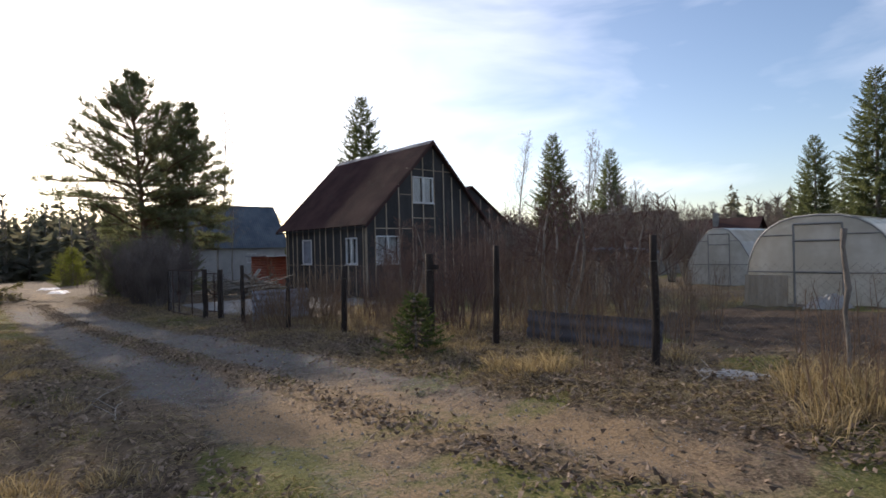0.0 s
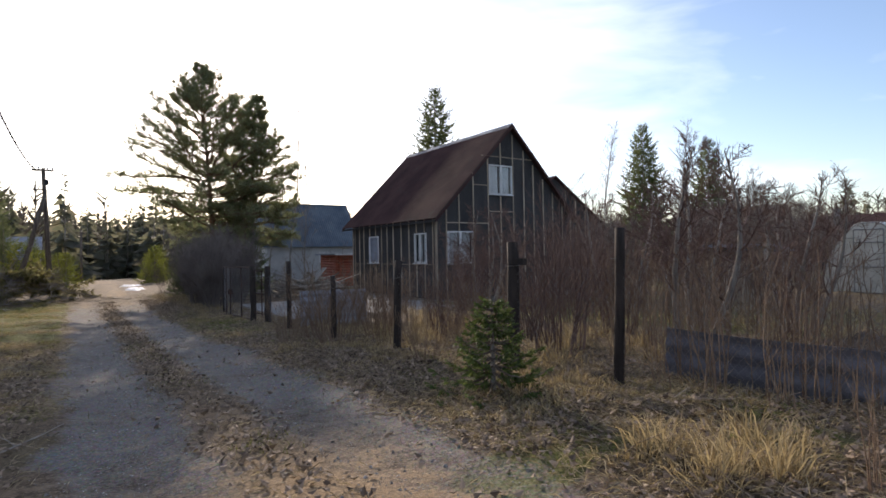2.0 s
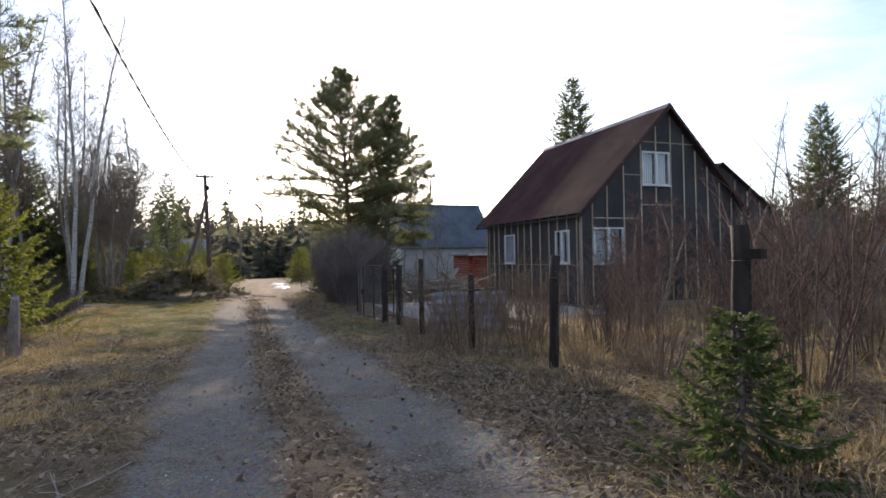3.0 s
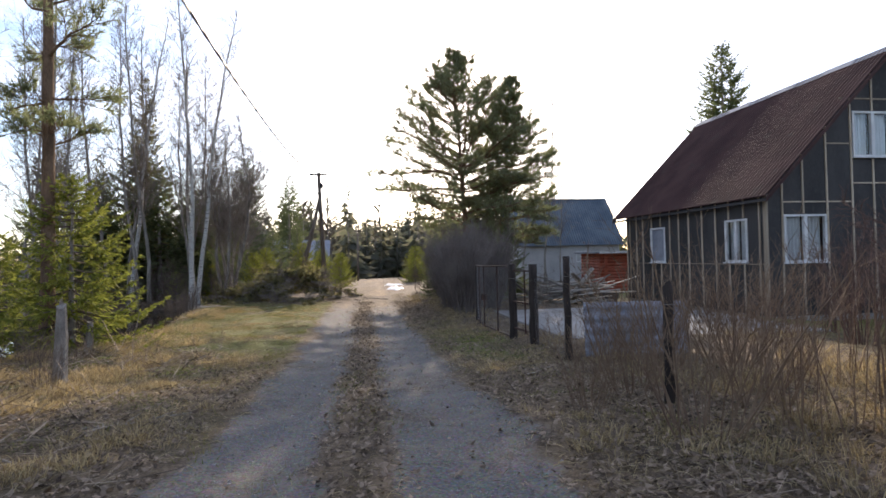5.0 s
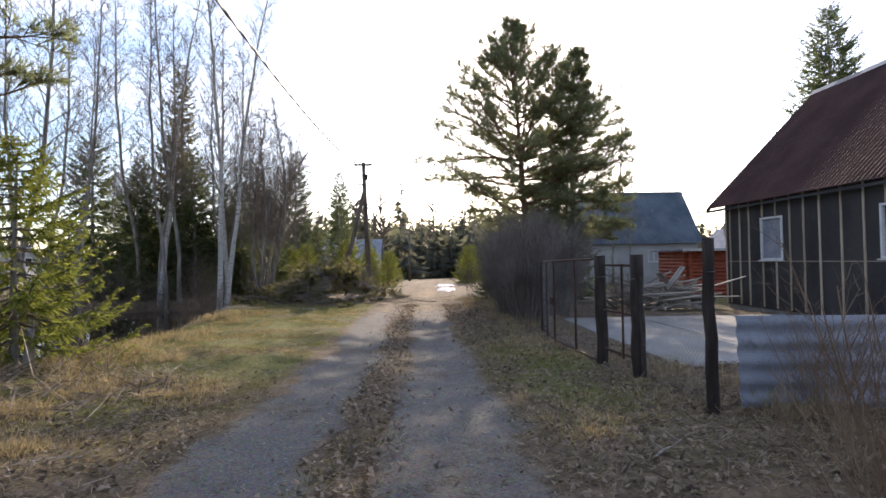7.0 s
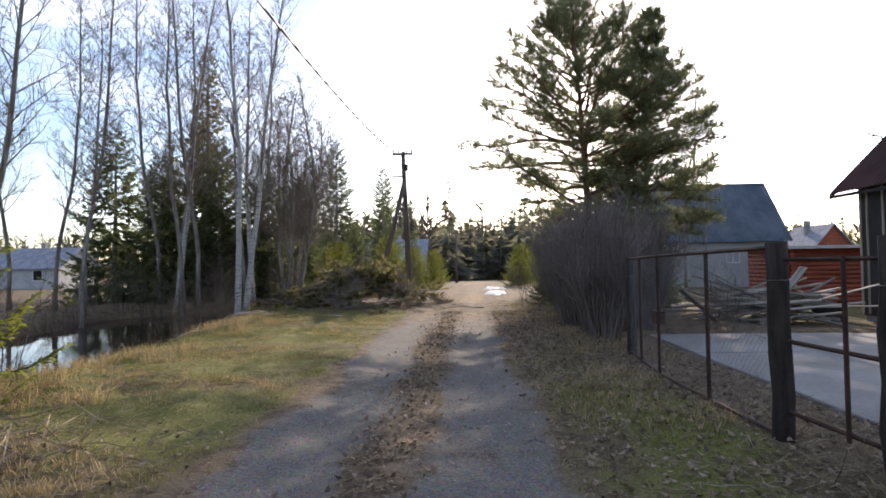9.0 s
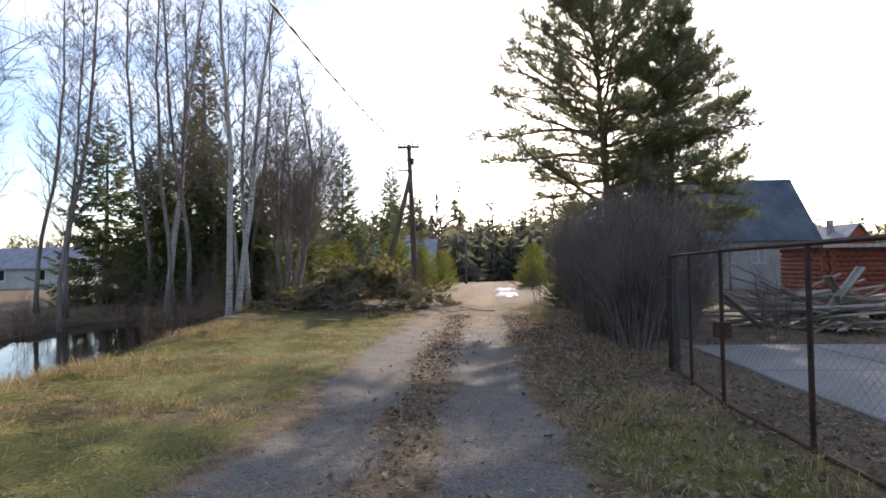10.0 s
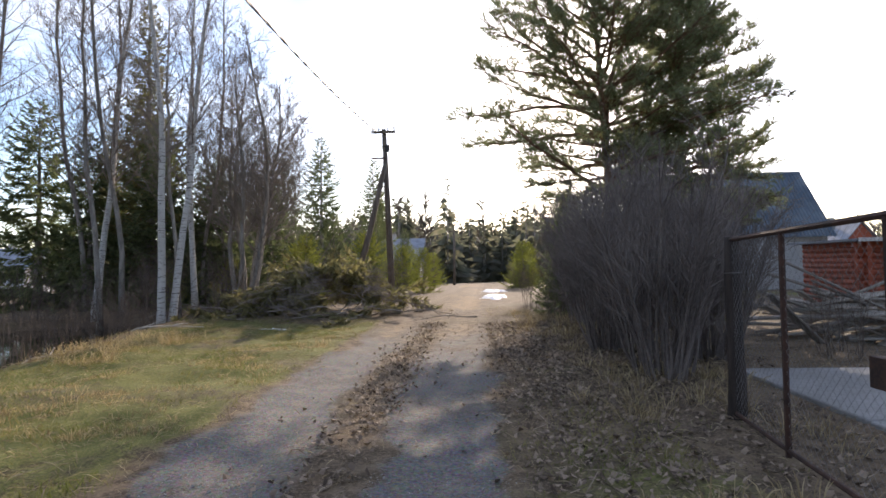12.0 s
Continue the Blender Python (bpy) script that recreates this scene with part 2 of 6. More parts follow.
M_slab = surface("concrete_slab", (0.19, 0.185, 0.175), (0.29, 0.285, 0.275), 0.7, 22, 0.9, 0.25, 0.4, 0.012, dirt=(0.2, 0.18, 0.15))
M_siding = surface("grey_siding", (0.36, 0.36, 0.36), (0.48, 0.47, 0.46), 1.1, 30, 0.8, 0.3, 0.2, 0.004)
M_red = surface("red_stained_log", (0.24, 0.055, 0.03), (0.4, 0.11, 0.06), 1.4, 35, 0.7, 0.3, 0.35, 0.006, (0.5, 4, 4), vary=0.1)
M_oldwood = surface("grey_old_wood", (0.18, 0.16, 0.135), (0.42, 0.38, 0.33), 2, 60, 0.9, 0.15, 0.5, 0.004, (0.6, 5, 5), vary=0.35)
M_post = surface("tarred_post", (0.02, 0.016, 0.014), (0.055, 0.042, 0.035), 3, 50, 0.85, 0.2, 0.5, 0.008, (5, 5, 0.7))
M_pole = surface("old_pole_wood", (0.085, 0.068, 0.055), (0.19, 0.155, 0.125), 2, 50, 0.9, 0.15, 0.6, 0.01, (6, 6, 0.5))
M_iron = surface("rusty_iron", (0.03, 0.02, 0.017), (0.09, 0.045, 0.03), 5, 70, 0.75, 0.4, 0.3, 0.002, metal=0.4)
M_wire = surface("galvanised_wire", (0.16, 0.15, 0.14), (0.28, 0.27, 0.26), 4, 60, 0.55, 0.5, 0.0, metal=0.7)
M_cable = surface("black_cable", (0.012, 0.012, 0.013), (0.03, 0.03, 0.03), 4, 60, 0.6, 0.4, 0.0)
M_ceramic = surface("white_porcelain", (0.7, 0.7, 0.68), (0.8, 0.8, 0.78), 4, 60, 0.2, 0.5, 0.0)
M_curtain = surface("pale_curtain", (0.5, 0.5, 0.5), (0.62, 0.62, 0.62), 3, 40, 0.95, 0.1, 0.1, 0.003, (1, 6, 1))
M_dark_in = surface("dark_interior", (0.02, 0.02, 0.02), (0.035, 0.03, 0.03), 2, 20, 0.95, 0.1, 0.0)
M_tub = surface("dark_grey_plastic", (0.035, 0.035, 0.038), (0.065, 0.065, 0.07), 4, 40, 0.45, 0.4, 0.1, 0.002, dirt=(0.1, 0.09, 0.08))
M_snow = surface("old_snow", (0.62, 0.65, 0.7), (0.82, 0.84, 0.87), 2, 25, 0.7, 0.3, 0.6, 0.03, dirt=(0.4, 0.38, 0.35))
M_film = surface("crumpled_white_film", (0.38, 0.38, 0.37), (0.52, 0.52, 0.51), 3, 20, 0.45, 0.4, 0.5, 0.02, trans=0.3)
M_steel = surface("grey_steel_tube", (0.2, 0.2, 0.2), (0.3, 0.3, 0.29), 3, 50, 0.5, 0.5, 0.1, 0.002, metal=0.5)
M_bark = surface("grey_bark", (0.15, 0.132, 0.115), (0.34, 0.31, 0.27), 3, 35, 0.95, 0.1, 0.8, 0.02, (3, 3, 0.6))
M_twig = surface("dark_twigs", (0.08, 0.062, 0.05), (0.16, 0.125, 0.1), 2, 20, 0.9, 0.15, 0.0)
M_twig_grey = surface("grey_twigs", (0.14, 0.115, 0.1), (0.27, 0.23, 0.195), 1.3, 20, 0.9, 0.15, 0.0)
M_twig_red = surface("reddish_garden_twigs", (0.085, 0.052, 0.044), (0.2, 0.135, 0.108), 1.3, 20, 0.85, 0.15, 0.0)
M_twig_bush = surface("grey_brown_bush_twigs", (0.105, 0.086, 0.075), (0.21, 0.175, 0.155), 1.3, 20, 0.9, 0.15, 0.0)
M_cane = surface("brown_canes", (0.13, 0.085, 0.06), (0.26, 0.185, 0.12), 1.5, 20, 0.85, 0.15, 0.0)
M_pinebark = surface("orange_pine_bark", (0.12, 0.08, 0.055), (0.25, 0.16, 0.1), 2, 25, 0.95, 0.1, 0.9, 0.03, (2.5, 2.5, 0.7))


def birch_bark():
    g = Nodes("white_birch_bark")
    v = g.mapped((2, 2, 14))
    marks = g.step(g.noise(2.2, 5, v, 0.7), 0.55, 0.62)
    base = g.mix(g.noise(3, 4), (0.36, 0.335, 0.3), (0.56, 0.535, 0.5))
    g.bump(g.noise(30, 4), 0.3, 0.01)
    return g.finish(g.mix(marks, base, (0.05, 0.042, 0.038)), 0.8, 0.2)


M_birch = birch_bark()
M_spruce = growth("spruce_needles", (0.07, 0.09, 0.05), (0.16, 0.18, 0.095), None, 0.52, 0.7, 1.5)
M_spruce_olive = growth("olive_spruce_needles", (0.1, 0.095, 0.04), (0.21, 0.19, 0.085), None, 0.5, 0.7, 1.4)
M_seedling = growth("seedling_needles", (0.055, 0.085, 0.03), (0.125, 0.155, 0.055), None, 0.4)
M_spruce_light = growth("young_spruce_needles", (0.13, 0.16, 0.035), (0.3, 0.31, 0.075), None, 0.5)
M_pine = growth("pine_needles", (0.1, 0.115, 0.07), (0.2, 0.215, 0.13), None, 0.6, 0.7, 1.8)
M_dry = growth("dry_grass", (0.055, 0.042, 0.028), (0.45, 0.37, 0.235), (0.105, 0.08, 0.052), 0.38)
M_brush = growth("cut_boughs", (0.12, 0.115, 0.055), (0.28, 0.25, 0.13), None, 0.45)
M_green = growth("short_green_grass", (0.07, 0.098, 0.022), (0.21, 0.215, 0.065), (0.23, 0.18, 0.085), 0.4)
M_leaf = growth("fallen_leaves", (0.055, 0.038, 0.028), (0.36, 0.275, 0.205), None, 0.2)
M_straw = growth("pale_straw", (0.2, 0.145, 0.08), (0.5, 0.4, 0.245), None, 0.38)
# distance haze is put into these needle colours, paler and greyer than the near spruces
M_far_hazed = growth("hazed_far_wood_needles", (0.1, 0.11, 0.085), (0.165, 0.165, 0.13), (0.17, 0.155, 0.13), 0.6)
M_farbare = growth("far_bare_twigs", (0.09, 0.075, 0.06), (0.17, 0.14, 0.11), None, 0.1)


def glass(name):
    g = Nodes(name)
    g.bsdf.inputs["Transmission Weight"].default_value = 1.0
    g.bsdf.inputs["IOR"].default_value = 1.45
    return g.finish((0.9, 0.93, 0.94), 0.03, 0.5)


def polycarbonate():
    g = Nodes("cloudy_polycarbonate")
    v = g.mapped((1, 1, 1))
    col = g.mix(g.step(g.noise(1.4, 5, v), 0.35, 0.7), (0.54, 0.53, 0.48), (0.7, 0.7, 0.66))
    col = g.mix(g.step(g.noise(0.8, 6, v, 0.7), 0.56, 0.75, 0.0, 0.6), col, (0.42, 0.38, 0.3))
    m = g.finish(col, 0.16, 0.5, 0.0, 0.5, col)
    return m


def water():
    g = Nodes("dark_ditch_water")
    g.bump(g.noise(2.5, 3), 0.08, 0.05)
    return g.finish((0.012, 0.011, 0.008), 0.04, 0.5)


M_glass, M_poly, M_water = glass("window_glass"), polycarbonate(), water()


def ground_material():
    g = Nodes("country_ground")
    big, mid, fine = g.noise(0.7, 5), g.noise(5, 5, None, 0.6), g.noise(38, 5, None, 0.7)
    wob = g.calc("SUBTRACT", g.calc("ADD", g.calc("MULTIPLY", mid, 0.7), g.calc("MULTIPLY", fine, 0.5)), 0.6)

    def mask(name, soft=0.18):
        return g.step(g.calc("ADD", g.attribute(name), g.calc("MULTIPLY", wob, 1.5)), 0.5 - soft, 0.5 + soft)

    litter = g.mix(g.step(mid, 0.35, 0.65), (0.048, 0.035, 0.024), (0.15, 0.11, 0.072))
    litter = g.mix(g.step(fine, 0.4, 0.72), litter, (0.22, 0.165, 0.11))
    litter = g.mix(g.step(big, 0.5, 0.7, 0, 0.5), litter, (0.1, 0.085, 0.045))
    moss = g.mix(g.step(fine, 0.35, 0.7), (0.075, 0.085, 0.022), (0.19, 0.18, 0.062))
    stone = g.cells(55.0)
    grey = g.mix(0.35, g.mix(g.step(fine, 0.3, 0.7), (0.092, 0.087, 0.08), (0.18, 0.17, 0.156)), stone, "SOFT_LIGHT")
    grey = g.mix(g.step(mid, 0.5, 0.75, 0, 0.6), grey, (0.22, 0.18, 0.13))
    sand = g.mix(g.step(fine, 0.3, 0.7), (0.17, 0.115, 0.066), (0.31, 0.222, 0.13))
    soil = g.mix(g.step(mid, 0.3, 0.7), (0.035, 0.026, 0.02), (0.085, 0.062, 0.046))
    col = g.mix(mask("moss", 0.25), litter, moss)
    col = g.mix(mask("soil"), col, soil)
    col = g.mix(mask("gravel", 0.32), col, grey)
    col = g.mix(mask("sand", 0.25), col, sand)
    rel = g.calc("ADD", g.calc("MULTIPLY", fine, 0.5), g.calc("ADD", mid, g.calc("MULTIPLY", g.cells(60.0, "Distance"), 0.12)))
    g.bump(rel, 0.7, 0.035)
    return g.finish(col, 0.95, 0.15)


M_ground = ground_material()


# ---- the lie of the land ----
LATT = np.random.RandomState(7).rand(256, 256)


def vnoise(x, y, s):
    x, y = np.asarray(x, float) / s, np.asarray(y, float) / s
    i, j = np.floor(x).astype(int), np.floor(y).astype(int)
    u, v = x - i, y - j
    u, v = u * u * (3 - 2 * u), v * v * (3 - 2 * v)
    a, b = LATT[i % 256, j % 256], LATT[(i + 1) % 256, j % 256]
    c, d = LATT[i % 256, (j + 1) % 256], LATT[(i + 1) % 256, (j + 1) % 256]
    return (a * (1 - u) + b * u) * (1 - v) + (c * (1 - u) + d * u) * v


def sstep(a, b, x):
    t = np.clip((np.asarray(x, float) - a) / (b - a), 0, 1)
    return t * t * (3 - 2 * t)


def bell(x, c, w):
    return np.exp(-(((np.asarray(x, float) - c) / w) ** 2))


LAND_Y = np.linspace(-400, 800, 2401)
LAND_Z = np.interp(LAND_Y, [-400, -30, 0, 21, 30, 45, 70, 140, 800], [0.6, 0.3, 0.0, -0.84, -0.87, -0.86, -1.3, -3.2, -4.0])
LAND_Z = np.convolve(np.pad(LAND_Z, 8, mode="edge"), np.ones(17) / 17, mode="valid")


def bend(y):
    return 0.03 * np.maximum(np.asarray(y, float) - 30, 0)


def ditch(x, y):
    c = -6.35 + 0.5 * np.sin(np.asarray(y) * 0.35) - 0.5 * sstep(29, 33, y)
    return (1 - sstep(1.9, 3.0, np.abs(x - c))) * sstep(12, 16, y) * (1 - sstep(33.4, 35.6, y))


def gz(x, y):
    x, y = np.asarray(x, float), np.asarray(y, float)
    z = np.interp(y, LAND_Y, LAND_Z) - 0.02 * np.clip(x - 12, 0, 25)
    rx = x - bend(y)
    near = sstep(-30, -20, y) * (1 - sstep(60, 80, y))
    z = z - near * (0.05 * bell(rx, 2.17, 0.4) + 0.05 * bell(rx, 3.7, 0.42))
    off = 1 - bell(rx, 2.95, 1.7)
    z = z + off * (0.16 * (vnoise(x, y, 2.3) - 0.5) + 0.1 * (vnoise(x + 40, y, 0.7) - 0.5) + 0.055 * (vnoise(x + 11, y, 0.27) - 0.5)) + 0.025 * (vnoise(x, y + 9, 0.31) - 0.5)
    z = z + 0.16 * sstep(-1.2, -3.2, x) * sstep(4, 9, y) * (1 - sstep(16, 20, y)) * vnoise(x, y, 1.6)
    pad = sstep(6.9, 7.5, x) * (1 - sstep(13.4, 14.2, x)) * sstep(17.9, 18.6, y) * (1 - sstep(25.3, 26.0, y))
    z = z * (1 - pad) - 0.87 * pad
    return z - 1.0 * ditch(x, y)


def graded(lo, hi, a, b, fine, grow=1.13):
    out = list(np.arange(a, b + 1e-6, fine))
    s, v = fine, b
    while v < hi:
        s *= grow
        v += s
        out.append(v)
    s, v = fine, a
    while v > lo:
        s *= grow
        v -= s
        out.insert(0, v)
    return np.array(out)


def build_ground():
    gx, gy = graded(-900, 900, -4.5, 9.5, 0.085), graded(-300, 1500, -2.0, 30.0, 0.1)
    X, Y = np.meshgrid(gx, gy, indexing="ij")
    Z = gz(X, Y)
    idx = np.arange(X.size).reshape(X.shape)
    Q = np.stack([idx[:-1, :-1], idx[1:, :-1], idx[1:, 1:], idx[:-1, 1:]], -1).reshape(-1, 4)
    me = mesh_np(np.stack([X, Y, Z], -1).reshape(-1, 3), Q, smooth=True)
    rx = X - bend(Y)
    road = sstep(-40, -30, Y) * (1 - sstep(110, 130, Y))
    edge = 0.4 * (vnoise(X, Y, 0.9) - 0.5) + 0.2 * (vnoise(X, Y, 0.3) - 0.5)
    ruts = np.maximum(1 - sstep(0.38, 0.66, np.abs(rx - 2.15 + edge)), 1 - sstep(0.4, 0.7, np.abs(rx - 3.7 + edge)))
    gravel = ruts * road * (1 - sstep(26, 34, Y) * 0.7) * (0.45 + 0.55 * sstep(3, 8, Y)) * (0.5 + 0.62 * vnoise(X, Y + 77, 0.7))
    sand = road * (1 - sstep(0.7, 1.7, np.abs(rx - 2.9))) * np.maximum((1 - sstep(4.5, 8.5, Y)) * 0.75, sstep(24, 32, Y) * 0.5) * (0.35 + 1.1 * vnoise(X, Y + 30, 1.4))
    moss = sstep(-4.2, -2.6, X) * (1 - sstep(1.2, 1.8, X)) * sstep(11, 20, Y - 0.8 * X) * (1 - sstep(31, 35, Y)) * (0.35 + 0.8 * vnoise(X, Y, 1.1))
    moss = np.maximum(moss, bell(X, 5.2, 0.9) * sstep(13, 17, Y) * (1 - sstep(21, 24, Y)) * (0.4 + 0.7 * vnoise(X, Y, 0.8)))
    moss = np.maximum(moss, 0.85 * sstep(0.46, 0.66, vnoise(X, Y, 0.8)) * (1 - sstep(4, 7, Y)))
    moss = np.maximum(moss, 0.8 * sstep(9, 12, X) * (vnoise(X, Y, 4.0)))
    soil = sstep(7.6, 9.0, X) * (1 - sstep(13.2, 14.4, X)) * (1 - sstep(5.0, 7.0, Y)) + sstep(0.15, 0.6, ditch(X, Y))
    for name, arr in (("gravel", gravel), ("sand", sand), ("moss", moss), ("soil", soil)):
        me.attributes.new(name, "FLOAT", "POINT").data.foreach_set("value", np.clip(arr, 0, 1).astype(np.float32).ravel())
    ob = part("ground", me, M_ground)
    tagged(ob, "uneven country ground with a rutted gravel lane and dead grass", "ground", kind="structure")


build_ground()
wb = Build()
wgx, wgy = np.linspace(-11, -3, 17), np.linspace(11, 37, 27)
WX, WY = np.meshgrid(wgx, wgy, indexing="ij")
wi = np.arange(WX.size).reshape(WX.shape)
wb.add(np.stack([WX, WY, np.full_like(WX, -1.2)], -1).reshape(-1, 3), np.stack([wi[:-1, :-1], wi[1:, :-1], wi[1:, 1:], wi[:-1, 1:]], -1).reshape(-1, 4))
tagged(part("water", wb, M_water), "still dark water standing in the roadside ditch", "water", kind="structure")


# ---- the dark house ----
HX0, HX1, HY0, HY1, HR = 13.95, 21.75, 20.66, 28.7, 6.75
RIDGE_X, SLOPE = 17.85, 1.02
RY0, RY1, EAVE_X = 20.38, 29.5, 13.7
HZ = -0.85


def roof_sheet(length, run, pitch, amp, ang, x, y, z, flip, rows=6):
    """A corrugated roof slope: eave from (x, y) along y, rising towards +x (or -x when flipped)."""
    b = wavy_sheet(length, run, pitch, amp, 0.02, 6, rows)
    V = np.concatenate(b.v)
    s = -1 if flip else 1
    up = V[:, 2]
    lap = 0.02 * np.floor(up / (run / rows) + 1e-6)
    out = np.stack([x + s * (up * math.cos(ang)) - s * V[:, 1] * math.sin(ang) * 1.0, y + V[:, 0], z + up * math.sin(ang) + V[:, 1] * math.cos(ang)], -1)
    b.v = [out]
    return b


def window_unit(parent, axis, at, a0, a1, z0, z1, sashes, out, curtain=True, covered=False):
    """A white window set in a wall. axis: the wall's own direction; at: the wall's face; out: -1 or 1, the way it looks."""
    def bx(b, u0, u1, w0, w1, d0, d1):
        lo, hi = sorted((at + out * d0, at + out * d1))
        return b.box(u0, u1, lo, hi, w0, w1) if axis == "x" else b.box(lo, hi, u0, u1, w0, w1)

    win = part("window", bx(bx(bx(bx(Build(), a0, a1, z0, z0 + 0.06, -0.06, 0.035), a0, a1, z1 - 0.06, z1, -0.06, 0.035), a0, a0 + 0.06, z0 + 0.06, z1 - 0.06, -0.06, 0.035), a1 - 0.06, a1, z0 + 0.06, z1 - 0.06, -0.06, 0.035), M_white, parent, "white-painted wooden window frame")
    part("window_sill", bx(Build(), a0 - 0.04, a1 + 0.04, z0 - 0.035, z0 - 0.002, -0.02, 0.09), M_white, win)
    for i in range(1, sashes):
        c = a0 + (a1 - a0) * i / sashes
        part("mullion", bx(Build(), c - 0.05, c + 0.05, z0 + 0.06, z1 - 0.06, -0.055, 0.04), M_white, win)
    for i in range(sashes):
        u0 = a0 + 0.062 + (a1 - a0 - 0.06) * i / sashes
        u1 = a0 - 0.002 + (a1 - a0 - 0.06) * (i + 1) / sashes + 0.06 - 0.06 * (i == sashes - 1)
        pane = part("pane", bx(Build(), u0, u1, z0 + 0.06, z1 - 0.06, -0.03, -0.022), M_slate if covered else M_glass, win, "sheet of pale board" if covered else "window glass")
        pane.visible_shadow = False
    if curtain and not covered:
        n = 24
        for k, (c0, c1) in enumerate(((a0 + 0.07, a0 + (a1 - a0) * 0.46), (a1 - (a1 - a0) * 0.46, a1 - 0.07))):
            cb = Build()
            u = np.linspace(c0, c1, n)
            w = at - out * (0.14 + 0.02 * np.sin(u * 60 + k))
            lo, hi = (np.stack([u, w, np.full(n, zz)], -1) if axis == "x" else np.stack([w, u, np.full(n, zz)], -1) for zz in (z0 + 0.05, z1 - 0.05))
            cb.add(np.concatenate([lo, hi]), [(i, i + 1, n + i + 1, n + i) for i in range(n - 1)])
            part("curtain", cb, M_curtain, win, "pale hanging curtain")
    return win


def wall_with_holes(axis, at, thick, a0, a1, z0, z1, holes):
    """A wall slab with openings: split into blocks round each hole."""
    b = Build()

    def bx(u0, u1, w0, w1):
        if u1 - u0 > 1e-4 and w1 - w0 > 1e-4:
            lo, hi = sorted((at, at + thick))
            b.box(u0, u1, lo, hi, w0, w1) if axis == "x" else b.box(lo, hi, u0, u1, w0, w1)

    cur = a0
    for h0, h1, w0, w1 in sorted(holes):
        bx(cur, h0, z0, z1)
        bx(h0, h1, z0, w0)
        bx(h0, h1, w1, z1)
        cur = h1
    bx(cur, a1, z0, z1)
    bm = bmesh.new()
    bm.from_mesh(b.mesh())
    bmesh.ops.remove_doubles(bm, verts=bm.verts, dist=0.001)
    me = bpy.data.meshes.new("wall")
    bm.to_mesh(me)
    bm.free()
    return me


def build_house():
    house = thing("house", "dark unfinished house with wooden battens and a brown corrugated roof", "house", pose(RIDGE_X, 24.6, HZ))
    house_inv = house.matrix_basis.inverted()

    def hp(name, b, material, label="", parent=house):
        me = b.mesh() if isinstance(b, Build) else b
        me.transform(house_inv)
        return part(name, me, material, parent, label)

    eave = HR - SLOPE * (RIDGE_X - HX0) - 0.05
    w1, w2, w3, w4 = (14.44, 15.77, 0.70, 2.03), (16.69, 18.0, 3.64, 4.94), (25.79, 26.8, 0.7, 2.0), (21.44, 22.42, 0.72, 1.99)
    hp("plinth", Build().box(HX0 + 0.04, HX1 - 0.04, HY0 + 0.04, HY1 - 0.04, HZ - 0.3, -0.78), M_plinth, "rough concrete plinth")
    hp("side_wall", wall_with_holes("y", HX0, 0.18, HY0, HY1, -0.78, eave, [w3, w4]), M_tar)
    hp("side_wall", Build().box(HX1 - 0.18, HX1, HY0, HY1, -0.78, eave), M_tar)
    hp("gable_wall", wall_with_holes("x", HY0, 0.18, HX0 + 0.18, HX1 - 0.18, -0.78, eave, [w1]), M_tar)
    hp("gable_wall", Build().box(HX0 + 0.18, HX1 - 0.18, HY1 - 0.18, HY1, -0.78, eave), M_tar)
    # the triangle over the gable, with the upper window left open
    top = lambda x: HR - 0.08 - SLOPE * abs(x - RIDGE_X)
    xs = [HX0, w2[0], RIDGE_X, w2[1], HX1]
    for a, b in zip(xs[:-1], xs[1:]):
        inside = a >= w2[0] - 1e-6 and b <= w2[1] + 1e-6
        if inside:
            hp("gable_panel", Build().prism([(a, eave), (b, eave), (b, w2[2]), (a, w2[2])], "y", HY0, HY0 + 0.18), M_tar)
            hp("gable_panel", Build().prism([(a, w2[3]), (b, w2[3]), (b, top(b)), (a, top(a))], "y", HY0, HY0 + 0.18), M_tar)
        else:
            hp("gable_panel", Build().prism([(a, eave), (b, eave), (b, max(top(b), eave + 0.01)), (a, max(top(a), eave + 0.01))], "y", HY0, HY0 + 0.18), M_tar)
    hp("gable", Build().prism([(HX0, eave), (HX1, eave), (RIDGE_X, HR - 0.08)], "y", HY1 - 0.18, HY1), M_tar)
    hp("floor_inside", Build().box(HX0 + 0.2, HX1 - 0.2, HY0 + 0.2, HY1 - 0.2, -0.5, -0.4), M_dark_in)
    hp("loft_floor", Build().box(HX0 + 0.2, HX1 - 0.2, HY0 + 0.2, HY1 - 0.2, 2.45, 2.6), M_dark_in)
    ang = math.atan(SLOPE)
    run = (RIDGE_X - EAVE_X) / math.cos(ang)
    z_eave = HR - SLOPE * (RIDGE_X - EAVE_X)
    hp("roof_slope", roof_sheet(RY1 - RY0, run, 0.15, 0.025, ang, EAVE_X, RY0, z_eave, False), M_roof_brown, "brown corrugated slate roof")
    hp("roof_slope", roof_sheet(RY1 - RY0, run, 0.15, 0.025, ang, 2 * RIDGE_X - EAVE_X, RY0, z_eave, True), M_roof_brown)
    for k in range(8):
        y0 = RY0 + (RY1 - RY0) * k / 8
        y1 = RY0 + (RY1 - RY0) * (k + 1) / 8 + 0.05
        dz = 0.05 + 0.012 * (k % 2)
        ridge = Build().prism([(RIDGE_X - 0.2, HR - 0.2 + dz), (RIDGE_X, HR + dz), (RIDGE_X + 0.2, HR - 0.2 + dz), (RIDGE_X, HR - 0.03 + dz)], "y", y0, y1)
